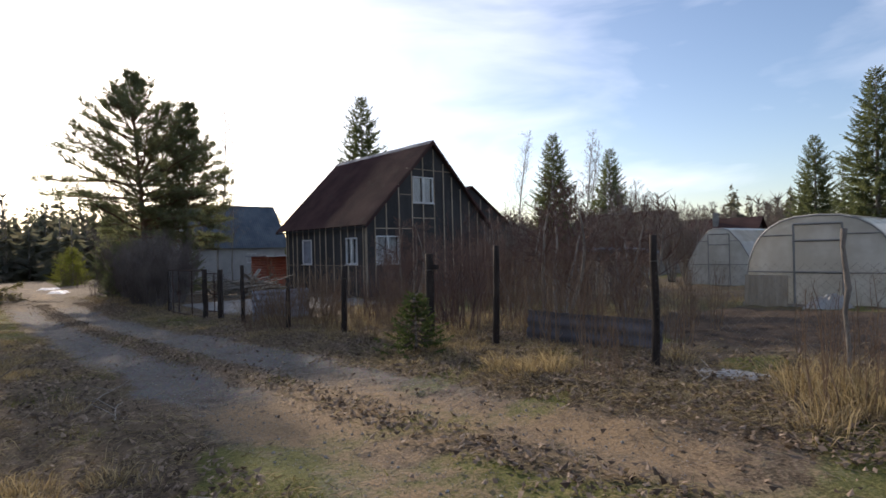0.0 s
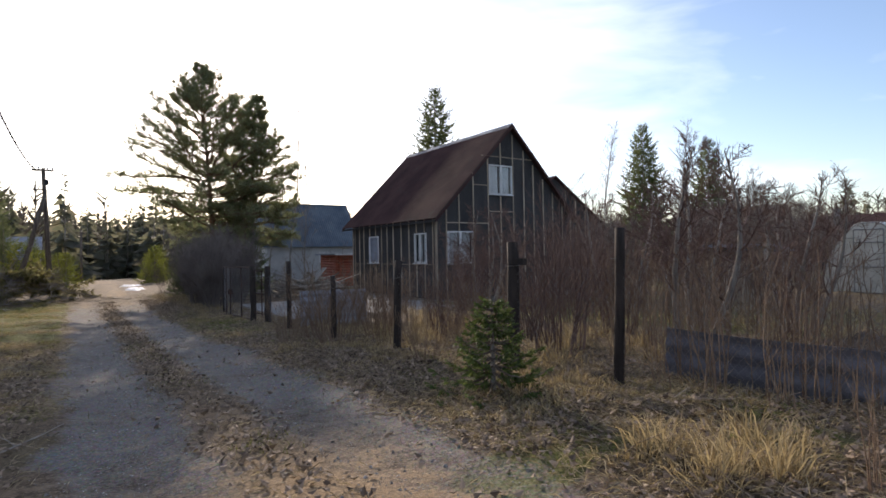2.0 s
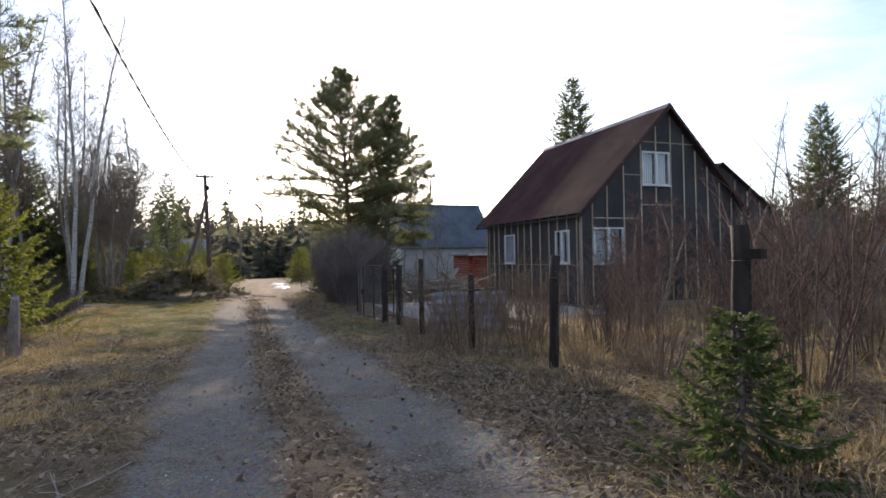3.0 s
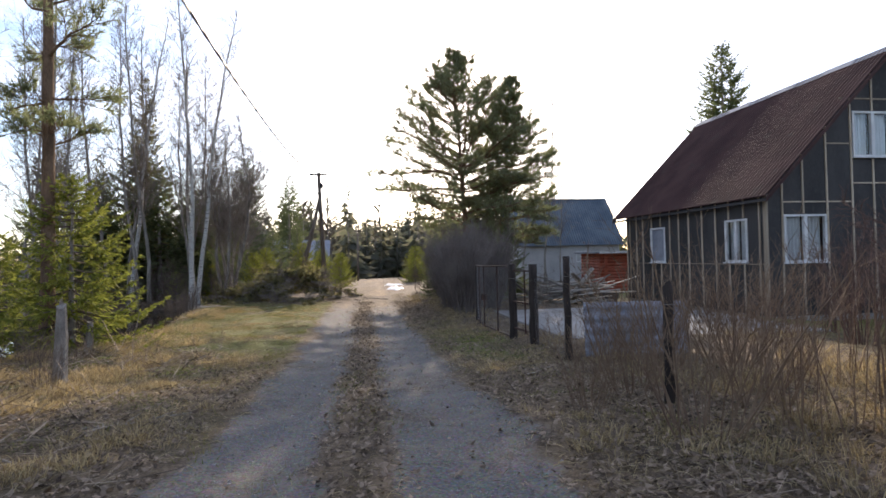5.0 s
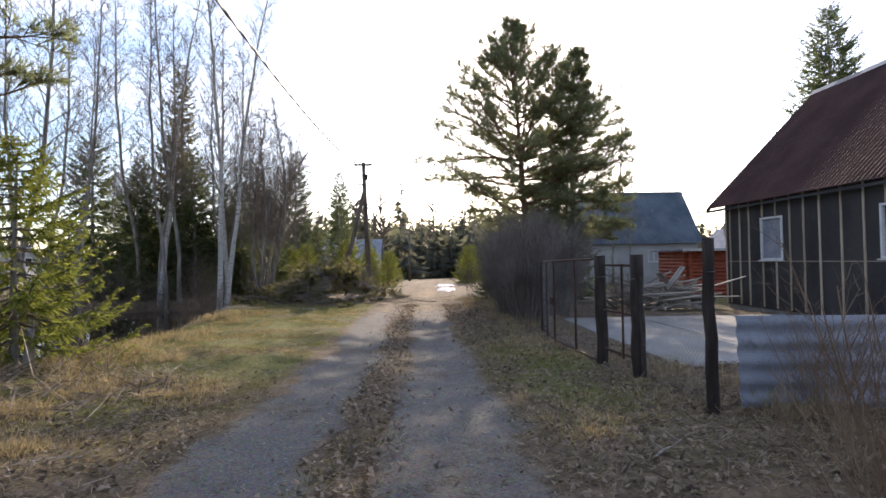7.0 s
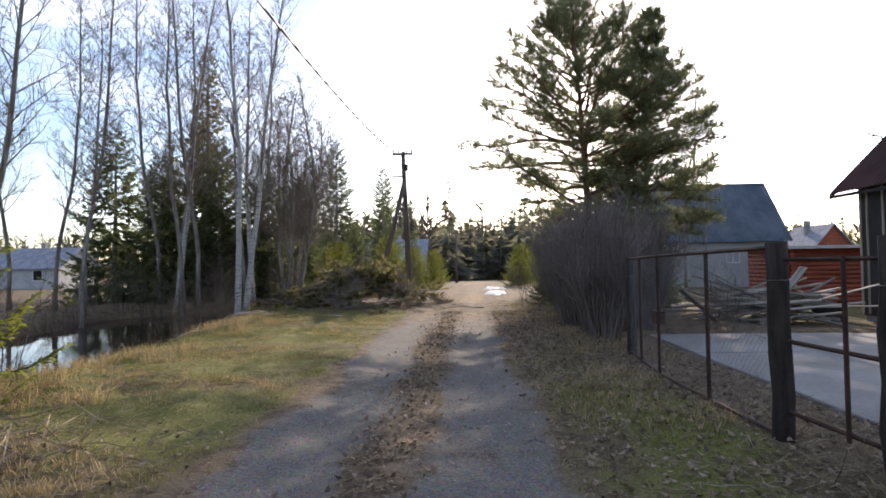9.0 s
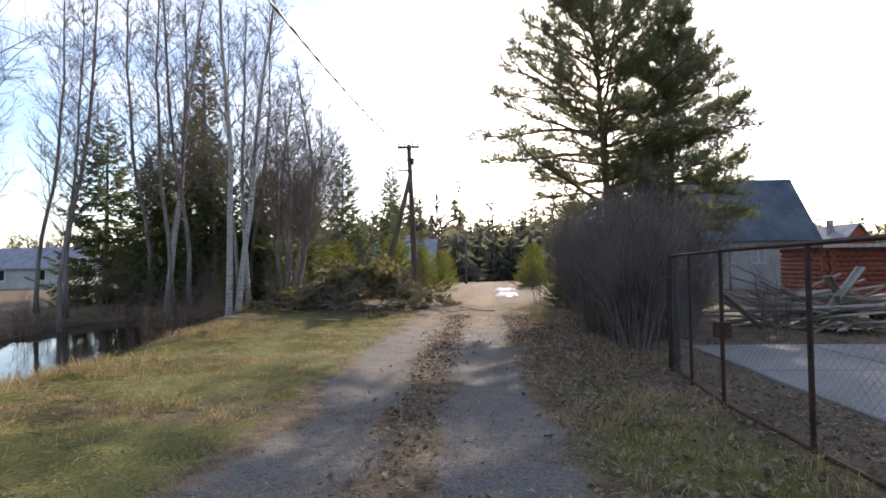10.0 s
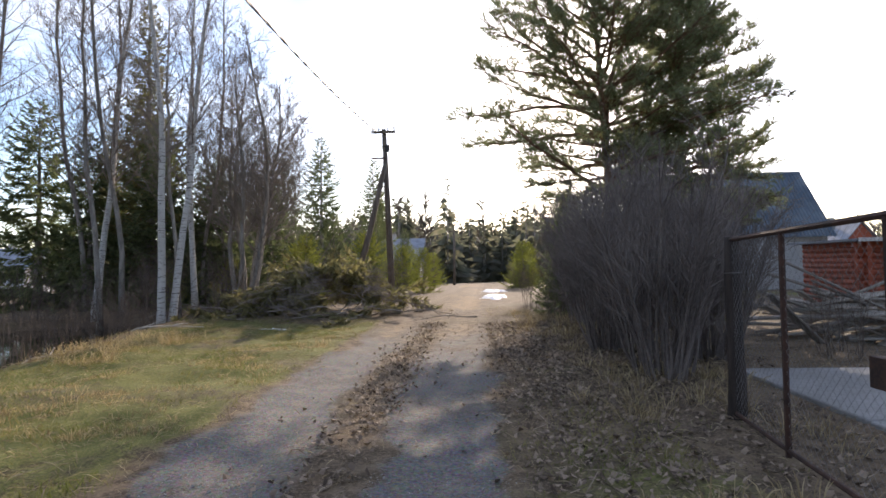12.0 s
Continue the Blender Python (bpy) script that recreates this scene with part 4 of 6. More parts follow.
def pine(seed, h, widths, label, crown0=0.3, whorls=19, girth=0.014, lush=1.0, drop=0.12):
    """A pine in whorls of limbs; widths gives the crown's reach from its foot to its tip."""
    rng = np.random.RandomState(seed)
    root = thing("pine", label, "tree")
    tr = curve((0, 0, -0.2), (0, 0, 1), h, 14, rng, 0.02, 0.01)
    part("trunk", Build().tube(tr, girth * h * np.linspace(1, 0.1, 15) ** 0.9, 10).mesh(True), M_pinebark, root)
    nb = Build()
    reach = np.linspace(0, 1, len(widths))

    def needles(A, D, n):
        """Short shoots that end in brushes of needles."""
        m = len(A)
        L = rng.uniform(0.14, 0.34, m)
        D = unit(D + [0, 0, 0.3])
        E = A + D * L[:, None]
        nb_at = rng.uniform(0.3, 1.05, (n, m))
        for q in range(n):
            nb.blades(A + (E - A) * nb_at[q][:, None], D * 0.75 + rng.normal(0, 0.55, (m, 3)), rng.uniform(0.09, 0.16, m), 0.019, rng)
        return E

    for w in range(whorls):
        t0 = crown0 + (0.985 - crown0) * w / (whorls - 1)
        u = (t0 - crown0) / (1 - crown0)
        for k in range(5 if u < 0.8 else 4):
            if rng.rand() < drop:
                continue
            P, _ = along(tr, np.array([min(0.99, t0 + rng.uniform(-0.012, 0.012))]))
            az = 6.283 * k / 5 + w * 1.1 + rng.uniform(-0.35, 0.35)
            L = np.interp(u, reach, widths) * rng.choice([0.6, 0.85, 1.0, 1.08]) * rng.uniform(0.88, 1.05)
            lp = curve(P[0], (math.cos(az), math.sin(az), rng.uniform(-0.12, 0.26) + 0.85 * u), L, 7, rng, 0.11, 0.005 + 0.05 * u)
            b = Build()
            b.tube(lp, (0.014 + 0.014 * L) * np.linspace(1, 0.2, 8), 5, False)
            n2 = int((5 + 5.5 * L) * lush)
            t2 = np.linspace(0.24, 0.98, n2) + rng.uniform(-0.04, 0.04, n2)
            SP, SD = along(lp, t2)
            side = unit(np.cross(SD, [0, 0, 1.0])) * rng.choice([-1, 1], n2)[:, None]
            D2 = unit(SD * 0.8 + side * rng.uniform(0.45, 1.0, n2)[:, None] + np.stack([np.zeros(n2), np.zeros(n2), rng.uniform(-0.25, 0.5, n2)], -1))
            L2 = (0.3 + 0.36 * L * (1.1 - t2)) * rng.uniform(0.6, 1.2, n2)
            E2 = SP + D2 * L2[:, None]
            b.segs(SP, E2, 0.011, 0.006)
            for q in range(9):
                f = rng.uniform(0.25, 1.0, n2)[:, None]
                A = SP + (E2 - SP) * f
                E = needles(A, aside(D2, rng, 0.42), 12)
                b.segs(A, E, 0.005, 0.003)
            m = 5
            A, D = along(lp, rng.uniform(0.7, 1.0, m))
            needles(A, aside(D, rng, 0.35), 13)
            part("limb", b, M_pinebark, root)
    part("crown", nb, M_pine, root, "tufted green needles")
    return root


def shrub(seed, h, spread, stems, mat_t, label, name="shrub", base=0.35, up=1.2, tw=14, r=0.012, sub=4, fine=0.5, lift=0.25, arch=0.0):
    rng = np.random.RandomState(seed)
    root = thing(name, label, "shrub")
    cb = Build()
    for k in range(stems):
        az, rad = rng.uniform(0, 6.283), base * math.sqrt(rng.rand())
        p = np.array([math.cos(az) * rad, math.sin(az) * rad, -0.08])
        o = rng.uniform(0.2, 1.0) * spread / max(h, 0.1)
        d = np.array([math.cos(az) * o, math.sin(az) * o, up])
        L = h * rng.uniform(0.6, 1.08)
        lp = curve(p, d, L, 6, rng, 0.07, 0.03 - arch)
        part("stem", Build().tube(lp, r * rng.uniform(0.7, 1.3) * np.linspace(1, 0.3, 7), 4, False), mat_t, root)
        twigs(cb, lp, rng, tw, L * 0.34, r * 0.32, 0.5, lift, sub, 0.25, 0, fine)
    part("crown", cb, mat_t, root, "fine bare twigs")
    return root


def stand(ob, x, y, rz=0.0, s=1.0, sink=0.0):
    ob.matrix_basis = pose(x, y, float(gz(x, y)) - sink, 0, 0, rz) @ Matrix.Scale(s, 4)
    return ob


def again(ob, x, y, rz=0.0, s=1.0, sink=0.0, label="", tilt=0.0):
    keep = ob.scale.copy()
    ob.scale = (1, 1, 1)
    c = copy_thing(ob, pose(x, y, float(gz(x, y)) - sink, tilt, 0, rz))
    ob.scale = keep
    c.scale = (s, s, s)
    return tagged(c, label)


def build_trees():
    # the two pines beside the lane
    stand(pine(11, 12.9, (3.8, 4.8, 4.7, 3.7, 2.6, 1.2, 0.2), "tall spreading pine with long tufted boughs beside the lane", 0.28, 23, drop=0.08), 8.4, 35.7, 0)
    stand(pine(12, 11.5, (2.7, 3.0, 2.8, 2.6, 2.0, 1.1, 0.25), "second pine standing close behind the first", 0.24, 22, drop=0.08), 10.75, 36.3, 60)
    # the tall trunk over the ditch, bare below
    stand(pine(14, 15.5, (0.9, 1.7, 2.1, 1.9, 1.2, 0.3), "tall slender pine with a bare reddish trunk", 0.3, 13, 0.0095, 0.6, 0.4), -3.4, 19.1, 30)
    s_big = stand(spruce(21, 16.0, 4.6, M_spruce, "tall dark spruce behind the dark house"), 26.4, 39.5)
    tagged(s_big, group="spruces")
    for x, y, s, lab in ((51.0, 37.6, 0.98, "dense dark spruce rising behind the gardens"), (55.7, 33.3, 0.86, "slender spruce beyond the gardens"), (50.6, 8.3, 0.93, "tall ragged spruce beyond the greenhouses"),
                         (64.8, 15.7, 0.82, "spruce far behind the greenhouses"), (26.7, 57.5, 0.45, "small spruce behind the blue-roofed house"), (38, 60, 0.6, "spruce beyond the log cabin")):
        again(s_big, x, y, x * 7, s, 0.0, lab)
    s_mid = stand(spruce(22, 12.5, 3.3, M_spruce, "narrow spruce beside the lane beyond the pole", 0.1, 0.4, 0.9), -8.1, 61.7)
    tagged(s_mid, group="spruces")
    for x, y, s in ((-5.0, 68.5, 0.95), (-7.5, 86, 0.9), (14, 74, 0.8), (-12.5, 66, 0.9), (-3.0, 58, 0.45), (-1.5, 63, 0.4), (12, 66, 0.6)):
        again(s_mid, x, y, x * 11, s, 0.0, "narrow spruce among the trees along the lane")
    # the thicket beyond the ditch
    s_dark = stand(spruce(23, 8.6, 3.0, M_spruce, "dark bushy spruce in the thicket beyond the ditch", 0.04, 0.32, 0.95, sparse=0.12), -13.6, 39.4)
    tagged(s_dark, group="thicket spruces")
    for x, y, s in ((-10.8, 38.6, 0.8), (-9.9, 41.0, 1.1), (-8.0, 38.6, 0.85), (-6.2, 40.0, 0.72), (-7.3, 41.2, 0.7), (-6.0, 44.5, 0.75), (-11.8, 23.0, 0.45), (8.4, 41.5, 0.5), (8.8, 33.8, 0.42), (9.9, 32.8, 0.45), (6.6, 34.2, 0.36), (-3.4, 47, 0.5), (-12.5, 17.5, 0.5)):
        again(s_dark, x, y, x * 13, s, 0.0)
    s_ol = stand(spruce(26, 12.6, 2.2, M_spruce_olive, "tall thin olive-brown spruce among the alders", 0.16, 0.36, 0.8, sparse=0.2), -9.0, 39.6)
    again(s_ol, -12.9, 43.0, 70, 0.7, 0.0, "thin olive-brown spruce in the thicket")
    s_yng = stand(spruce(24, 3.7, 1.9, M_spruce_light, "young yellow-green spruce lit from behind beside the ditch", 0.06, 0.24, 1.9, needle=0.5), -3.0, 19.3)
    for x, y, s in ((-5.6, 21.2, 1.0), (-2.6, 39.5, 0.75), (-1.0, 44, 0.9), (1.2, 49, 0.7), (-6.6, 36.8, 0.4), (-3.8, 42.2, 0.7), (-0.4, 52, 0.8), (-1.5, 66, 1.0), (0.2, 72, 0.9), (8.6, 64, 1.0), (9.5, 78, 1.0), (-5.6, 39.5, 0.55), (7.5, 56, 0.9), (-4.0, 26.0, 0.2), (-9.0, 17.6, 0.9), (-6.0, 15.4, 0.8), (-8.0, 20.5, 1.1)):
        again(s_yng, x, y, x * 17, s, 0.0, "young light-green spruce at the edge of the wood")
    stand(spruce(25, 0.9, 0.62, M_seedling, "small bushy spruce seedling by the fence", 0.03, 0.09, 1.9, name="spruce_seedling", needle=0.42), 5.2, 6.4)
    # birches and alders
    b_big = stand(bare_tree(31, 15.0, 0.12, M_birch, M_twig_grey, 0.3, 0.2, 34, 1.3, 1, 1.1, 0.05, "birch", "tall leafless birch with a white trunk"), -4.9, 33.3)
    tagged(b_big, group="birches")
    for x, y, s, rz in ((47.7, 40.5, 1.08, 40), (57.2, 37.3, 1.15, 90), (59, 38.5, 1.05, 10), (37.1, 47.3, 0.9, 70), (-5.8, 37.0, 0.95, 200)):
        again(b_big, x, y, rz, s)
    again(b_big, -4.72, 33.5, 80, 0.95, 0.0, "leaning leafless birch with a white trunk", 2.2)
    again(b_big, -8.2, 35.2, 85, 0.95, 0.0, "leaning leafless birch with a white trunk", 1.6)
    b_thin = stand(bare_tree(32, 14.0, 0.085, M_bark, M_twig_grey, 0.28, 0.19, 46, 1.0, 1, 1.0, 0.0, "alder", "tall thin leafless alder with grey bark"), -8.6, 36.0)
    tagged(b_thin, group="thin alders")
    for x, y, s, rz in ((-12.2, 33.8, 0.95, 30), (-10.4, 32.9, 1.05, 80), (-10.2, 37.5, 1.15, 200), (-7.4, 35.4, 1.1, 260), (-6.6, 39, 1.0, 20), (-9.4, 31.4, 0.85, 100), (-5.4, 35.2, 0.85, 160), (-15.3, 35.3, 1.0, 280),
                        (-7.2, 25.0, 1.0, 50), (-9.5, 23.5, 1.1, 110), (-7.6, 34.6, 1.05, 170), (-10.5, 20.5, 1.0, 230), (-8.2, 18.5, 0.95, 290), (-12.8, 29, 1.1, 10), (-16, 27, 1.1, 70), (-5.4, 23.3, 0.7, 200), (-4.4, 17.6, 0.62, 60), (-13, 24, 1.0, 70), (-19, 31, 1.1, 120), (-22, 38, 1.1, 150), (17.1, 48.6, 1.12, 33), (18.3, 48.4, 0.75, 66), (15.0, 47.5, 0.85, 15), (13.9, 49, 0.95, 200), (67, 14, 0.8, 20)):
        again(b_thin, x, y, rz, s)
    al = stand(bare_tree(33, 10.2, 0.1, M_bark, M_twig_grey, 0.25, 0.3, 120, 0.9, 6, 1.2, 0.0, "alder", "many-stemmed leafless alder with a round crown of twigs"), -4.3, 37.6, 170)
    tagged(al, group="round alders")
    for x, y, s, rz in ((-7.0, 46, 1.0, 90), (-16, 49, 1.0, 20), (73.7, 27.9, 0.8, 10), (70, 30, 0.75, 60), (78, 24, 0.85, 100), (28.2, 15.4, 0.62, 40), (30.5, 13.5, 0.5, 200), (8.5, 44.5, 0.5, 70), (34, 20, 0.55, 300), (38, 23, 0.6, 20), (21.1, 18.4, 0.4, 10), (23.4, 15.6, 0.42, 100), (24.9, 12.8, 0.4, 220), (26.2, 22.0, 0.5, 50), (29.4, 18.2, 0.5, 160), (33.0, 15.6, 0.52, 280), (19.0, 15.2, 0.34, 330), (-14.5, 19.5, 0.7, 70)):
        again(al, x, y, rz, s)
    # garden trees and shrubs behind the fence
    ap = stand(bare_tree(34, 3.5, 0.06, M_bark, M_twig_red, 0.22, 0.5, 26, 0.5, 4, 1.5, 0.0, "apple_tree", "gnarled leafless apple tree in the garden", tw=11), 9.4, 6.9, 40, 0.95)
    tagged(ap, group="apple trees")
    for x, y, s, rz in ((12.5, 10.5, 1.0, 120), (16.5, 11.5, 1.1, 220), (11.0, 13.8, 0.9, 40), (12.0, 6.6, 0.85, 70)):
        again(ap, x, y, rz, s)
    sh = stand(shrub(41, 2.1, 1.0, 26, M_twig_red, "dense leafless garden shrub with upright stems behind the fence", up=1.5, tw=12), 7.2, 7.5, 0, 1.05)
    tagged(sh, group="garden shrubs")
    for x, y, s, rz in ((8.3, 9.2, 0.95, 60), (9.6, 8.4, 0.85, 100), (7.5, 10.6, 0.7, 150), (10.5, 10.2, 0.95, 200), (9.2, 12.0, 0.9, 250), (11.8, 8.0, 0.9, 290), (13.2, 12.2, 1.0, 330), (11.5, 15.5, 1.0, 30), (13.0, 17.5, 0.9, 80), (15.2, 15.0, 1.0, 10), (17.5, 16.5, 1.0, 70), (19.5, 17.5, 1.0, 190), (16.0, 9.0, 0.9, 55), (19, 13.5, 0.9, 310), (21.5, 15, 1.1, 20), (10.6, 6.0, 0.75, 20), (24, 18, 1.1, 80)):
        again(sh, x, y, rz, s)
    wb_ = stand(shrub(42, 1.75, 1.15, 24, M_cane, "low spreading bush of bare brown canes on the verge", up=1.0, tw=11, r=0.009, base=0.28), 5.5, 11.0)
    tagged(wb_, group="verge bushes")
    for x, y, s, rz in ((5.9, 12.9, 0.85, 70), (6.9, 9.0, 0.75, 130), (6.8, 12.0, 0.9, 190), (7.6, 13.6, 0.95, 260), (5.7, 8.4, 0.5, 20), (7.0, 15.2, 0.6, 300), (8.6, 14.8, 0.9, 340), (5.05, 12.1, 0.55, 340)):
        again(wb_, x, y, rz, s)
    lil = stand(shrub(43, 2.8, 2.0, 64, M_twig_bush, "large dense grey bush with many upright bare stems by the gate", up=1.7, tw=14, base=0.34, r=0.018, sub=5, fine=0.6), 6.3, 25.1)
    tagged(lil, group="lane bushes")
    for x, y, s, rz in ((6.15, 27.2, 0.95, 90), (6.9, 28.8, 1.15, 170), (6.7, 31.5, 1.1, 250), (8.3, 30.5, 1.2, 40), (7.5, 26.6, 0.95, 210)):
        again(lil, x, y, rz, s)
    ra = stand(shrub(44, 1.35, 0.35, 22, M_cane, "thicket of thin upright raspberry canes", name="cane_thicket", up=3.0, tw=5, r=0.008, base=0.55, sub=2), 6.9, 4.7)
    tagged(ra, group="cane thickets")
    for x, y, s, rz in ((7.8, 5.4, 1.0, 60), (8.8, 4.9, 1.05, 120), (9.8, 4.2, 0.9, 170), (7.6, 3.7, 0.8, 210), (6.9, 8.4, 0.9, 10), (6.6, 10.9, 0.85, 80), (8.2, 11.4, 1.0, 140), (8.4, 13.2, 1.0, 190), (7.2, 14.4, 0.8, 240), (5.4, 1.0, 0.65, 20), (6.6, 1.4, 0.8, 300), (10.2, 5.4, 0.9, 330), (11.3, 4.6, 0.8, 30), (9.6, 9.8, 1.0, 70), (6.75, 4.2, 0.6, 15), (6.8, 5.3, 0.75, 25), (6.7, 3.6, 0.5, 35), (8.0, 6.6, 1.1, 10), (9.0, 6.0, 1.1, 50), (10.4, 7.2, 1.15, 90), (11.4, 9.2, 1.1, 130), (12.6, 8.2, 1.1, 170), (10.2, 11.6, 1.1, 210), (12.0, 11.4, 1.2, 250), (13.8, 9.6, 1.1, 300), (14.2, 11.6, 1.2, 340), (8.9, 7.8, 1.1, 20), (15.8, 12.6, 1.2, 60), (17.5, 14, 1.2, 100), (-4.6, 25.2, 0.6, 70), (-3.9, 23.4, 0.55, 130), (-5.0, 27.4, 0.7, 10), (-3.0, 16.6, 0.6, 220), (-2.0, 12.4, 0.5, 20), (-2.6, 14.8, 0.55, 60), (-1.9, 17.3, 0.45, 100), (-3.4, 22.2, 0.6, 70), (-4.9, 24.2, 0.7, 10), (-4.2, 26.6, 0.65, 200), (-5.4, 29.4, 0.7, 140), (-3.5, 11.6, 0.6, 10), (5.2, 3.1, 0.5, 100), (5.6, 0.2, 0.6, 45), (-4.3, 28.4, 0.6, 50), (-6.2, 30.6, 0.7, 90)):
        again(ra, x, y, rz, s)
    un = stand(shrub(45, 2.2, 1.3, 18, M_twig, "tangled leafless undergrowth at the edge of the wood", name="undergrowth", up=1.6, tw=13, r=0.011, base=0.5, sub=4), -3.6, 34.6)
    tagged(un, group="undergrowth")
    r2 = np.random.RandomState(5)
    for x, y in [(-5.6, 34.4), (-7.0, 33.9), (-8.6, 34.2), (-10.0, 34.6), (-11.8, 35.0), (-6.6, 36.2), (-2.4, 37.4), (-4.9, 38.2), (-9.2, 30.2), (-9.8, 28.0), (-9.6, 26.0), (-10.2, 24.0), (-9.0, 21.8), (-4.2, 21.9), (-4.0, 20.6), (-4.4, 18.4), (-5.2, 16.9), (-3.4, 15.2), (-2.8, 13.6), (-6.8, 14.2), (-2.0, 40.5), (-3.0, 45), (0.2, 46.5), (-0.8, 48.5), (-1.4, 55), (0.8, 60), (7.0, 48.5), (6.8, 53.5), (7.6, 60), (7.4, 42), (8.6, 39), (-7.8, 38), (9.5, 26.8), (6.2, 33.0), (7.2, 36.9), (9.4, 35.0), (5.9, 36.0), (8.0, 33.0)]:
        again(un, x, y, r2.uniform(0, 360), r2.uniform(0.6, 1.15))
    for x, y in ((-1.6, 13.0), (-2.4, 12.2), (-1.2, 15.0), (-2.2, 16.6), (-0.9, 11.6), (-2.9, 17.6)):
        again(un, x, y, r2.uniform(0, 360), 0.33)
    for k in range(16):
        again(un, -3.9 + r2.uniform(-0.9, 0.5), 19.5 + 0.8 * k, r2.uniform(0, 360), r2.uniform(0.28, 0.5))


build_trees()


# ---- far woods ----
def far_woods():
    rng = np.random.RandomState(55)
    nb, bb, tb = Build(), Build(), Build()
    P = []
    while len(P) < 3600:
        a = rng.uniform(-math.pi, math.pi)
        d = rng.uniform(80, 300)
        x, y = d * math.sin(a), 20 + d * math.cos(a)
        az = math.degrees(a)
        if abs(x - 4 - 0.03 * y) < 6 and y > 0 and y < 115:
            continue
        if -100 < az < -12 and d < 165:
            continue
        if 20 < az < 110 and d < 130:
            continue
        P.append((x, y))
    for _ in range(620):
        P.append((rng.uniform(-60, 60), rng.uniform(128, 230)))
    P = np.array(P)
    Z = gz(P[:, 0], P[:, 1])
    H = rng.uniform(9, 17, len(P))
    H[-620:] = rng.uniform(12, 17, 620)
    kind = rng.rand(len(P))
    kind[-620:] *= 0.62
    tb.segs(np.column_stack([P, Z - 0.3]), np.column_stack([P, Z + H * 0.95]), 0.16, 0.03, 4)
    for i in range(len(P)):
        h = H[i]
        if kind[i] < 0.6:
            n = 80
            f = rng.rand(n) ** 1.2
            rad = (0.22 * h * (1 - f) + 0.3) * (0.8 + 0.5 * rng.rand(n))
            az = rng.uniform(0, 6.283, n)
            o = np.stack([np.cos(az), np.sin(az), np.zeros(n)], -1)
            base = np.array([P[i, 0], P[i, 1], Z[i]]) + np.stack([np.zeros(n), np.zeros(n), (0.06 + 0.92 * f) * h], -1)
            nb.blades(base + o * rad[:, None] * 0.15, o + np.stack([np.zeros(n), np.zeros(n), rng.uniform(-0.5, 0.1, n)], -1), rad, 0.55 * rad + 0.25, rng, 0.1)
        else:
            n = 40
            az = rng.uniform(0, 6.283, n)
            base = np.array([P[i, 0], P[i, 1], Z[i]]) + np.stack([np.zeros(n), np.zeros(n), rng.uniform(0.3, 0.9, n) * h], -1)
            bb.blades(base, np.stack([np.cos(az), np.sin(az), rng.uniform(0.5, 1.6, n)], -1), rng.uniform(0.12, 0.26, n) * h, 0.35, rng)
    w = thing("far_woods", "dark mixed spruce and birch woods along the horizon", "woods", kind="stuff")
    # the needle crowns carry the air's haze in their base colour
    part("crowns", nb, M_far_hazed, w)
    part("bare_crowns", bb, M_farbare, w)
    part("trunks", tb, M_bark, w)


far_woods()


# ---- fences, gate and yard ----
def gpt(x, y, dz=0.0):
    return (x, y, float(gz(x, y)) + dz)


def fence_post(x, y, top, r, label, lean=(0, 0), cross=False, square=False):
    z0 = float(gz(x, y))
    rng = np.random.RandomState(int(x * 100 + y * 10))
    p = thing("fence_post", label, "post", pose(x, y, z0), group="fence posts")
    h = top - z0
    zs = np.linspace(-0.25, h, 7)
    pts = np.stack([lean[0] * zs / h + rng.normal(0, 0.008, 7), lean[1] * zs / h + rng.normal(0, 0.008, 7), zs], -1)
    rr = r * (1 + rng.normal(0, 0.05, 7)) * np.linspace(1.05, 0.95, 7)
    part("shaft", Build().tube(pts, rr, 4 if square else 9).mesh(not square), M_post, p)
    if cross:
        part("cross_piece", Build().box(-0.03, 0.03, -0.22, 0.08, h - 0.28, h - 0.2), M_post, p)
    part("wire_tie", Build().tube([(math.cos(a) * (r + 0.004), math.sin(a) * (r + 0.004), h * 0.8 + 0.002 * a) for a in np.linspace(0, 6.2, 12)], 0.003, 3), M_wire, p)
    return p


fence_post(6.12, 3.06, 1.46, 0.045, "dark tarred fence post", (0.03, 0.02))
fence_post(6.45, 5.9, 1.39, 0.055, "dark tarred fence post", (0.0, -0.05))
fence_post(6.3, 7.34, 1.28, 0.075, "thick dark fence post with a nailed cross piece", (0, 0), True)
fence_post(6.02, 9.8, 1.05, 0.06, "dark tarred fence post", (0.05, 0.0))
fence_post(6.0, 12.3, 0.75, 0.055, "short dark fence post among bushes", (0.02, 0.03))
fence_post(6.2, 15.6, 1.02, 0.058, "thick round fence post beside a slate sheet")
fence_post(6.15, 17.25, 0.88, 0.085, "heavy dark gate post")
fence_post(6.03, 18.27, 0.88, 0.085, "heavy dark gate post")
fence_post(6.37, 23.45, 0.8, 0.075, "dark steel post at the end of the fence")


def crooked_post():
    p = thing("stick_post", "crooked bark-covered stick used as a fence post", "post", pose(*gpt(6.2, 1.22)), group="fence posts")
    part("shaft", Build().tube([(0, 0, -0.2), (0.01, 0.0, 0.4), (-0.02, 0.02, 0.75), (0.03, 0.0, 0.95), (0.0, 0.03, 1.35), (0.01, 0.02, 1.52)], [0.024, 0.021, 0.019, 0.028, 0.021, 0.03], 8).mesh(True), M_bark, p)


crooked_post()


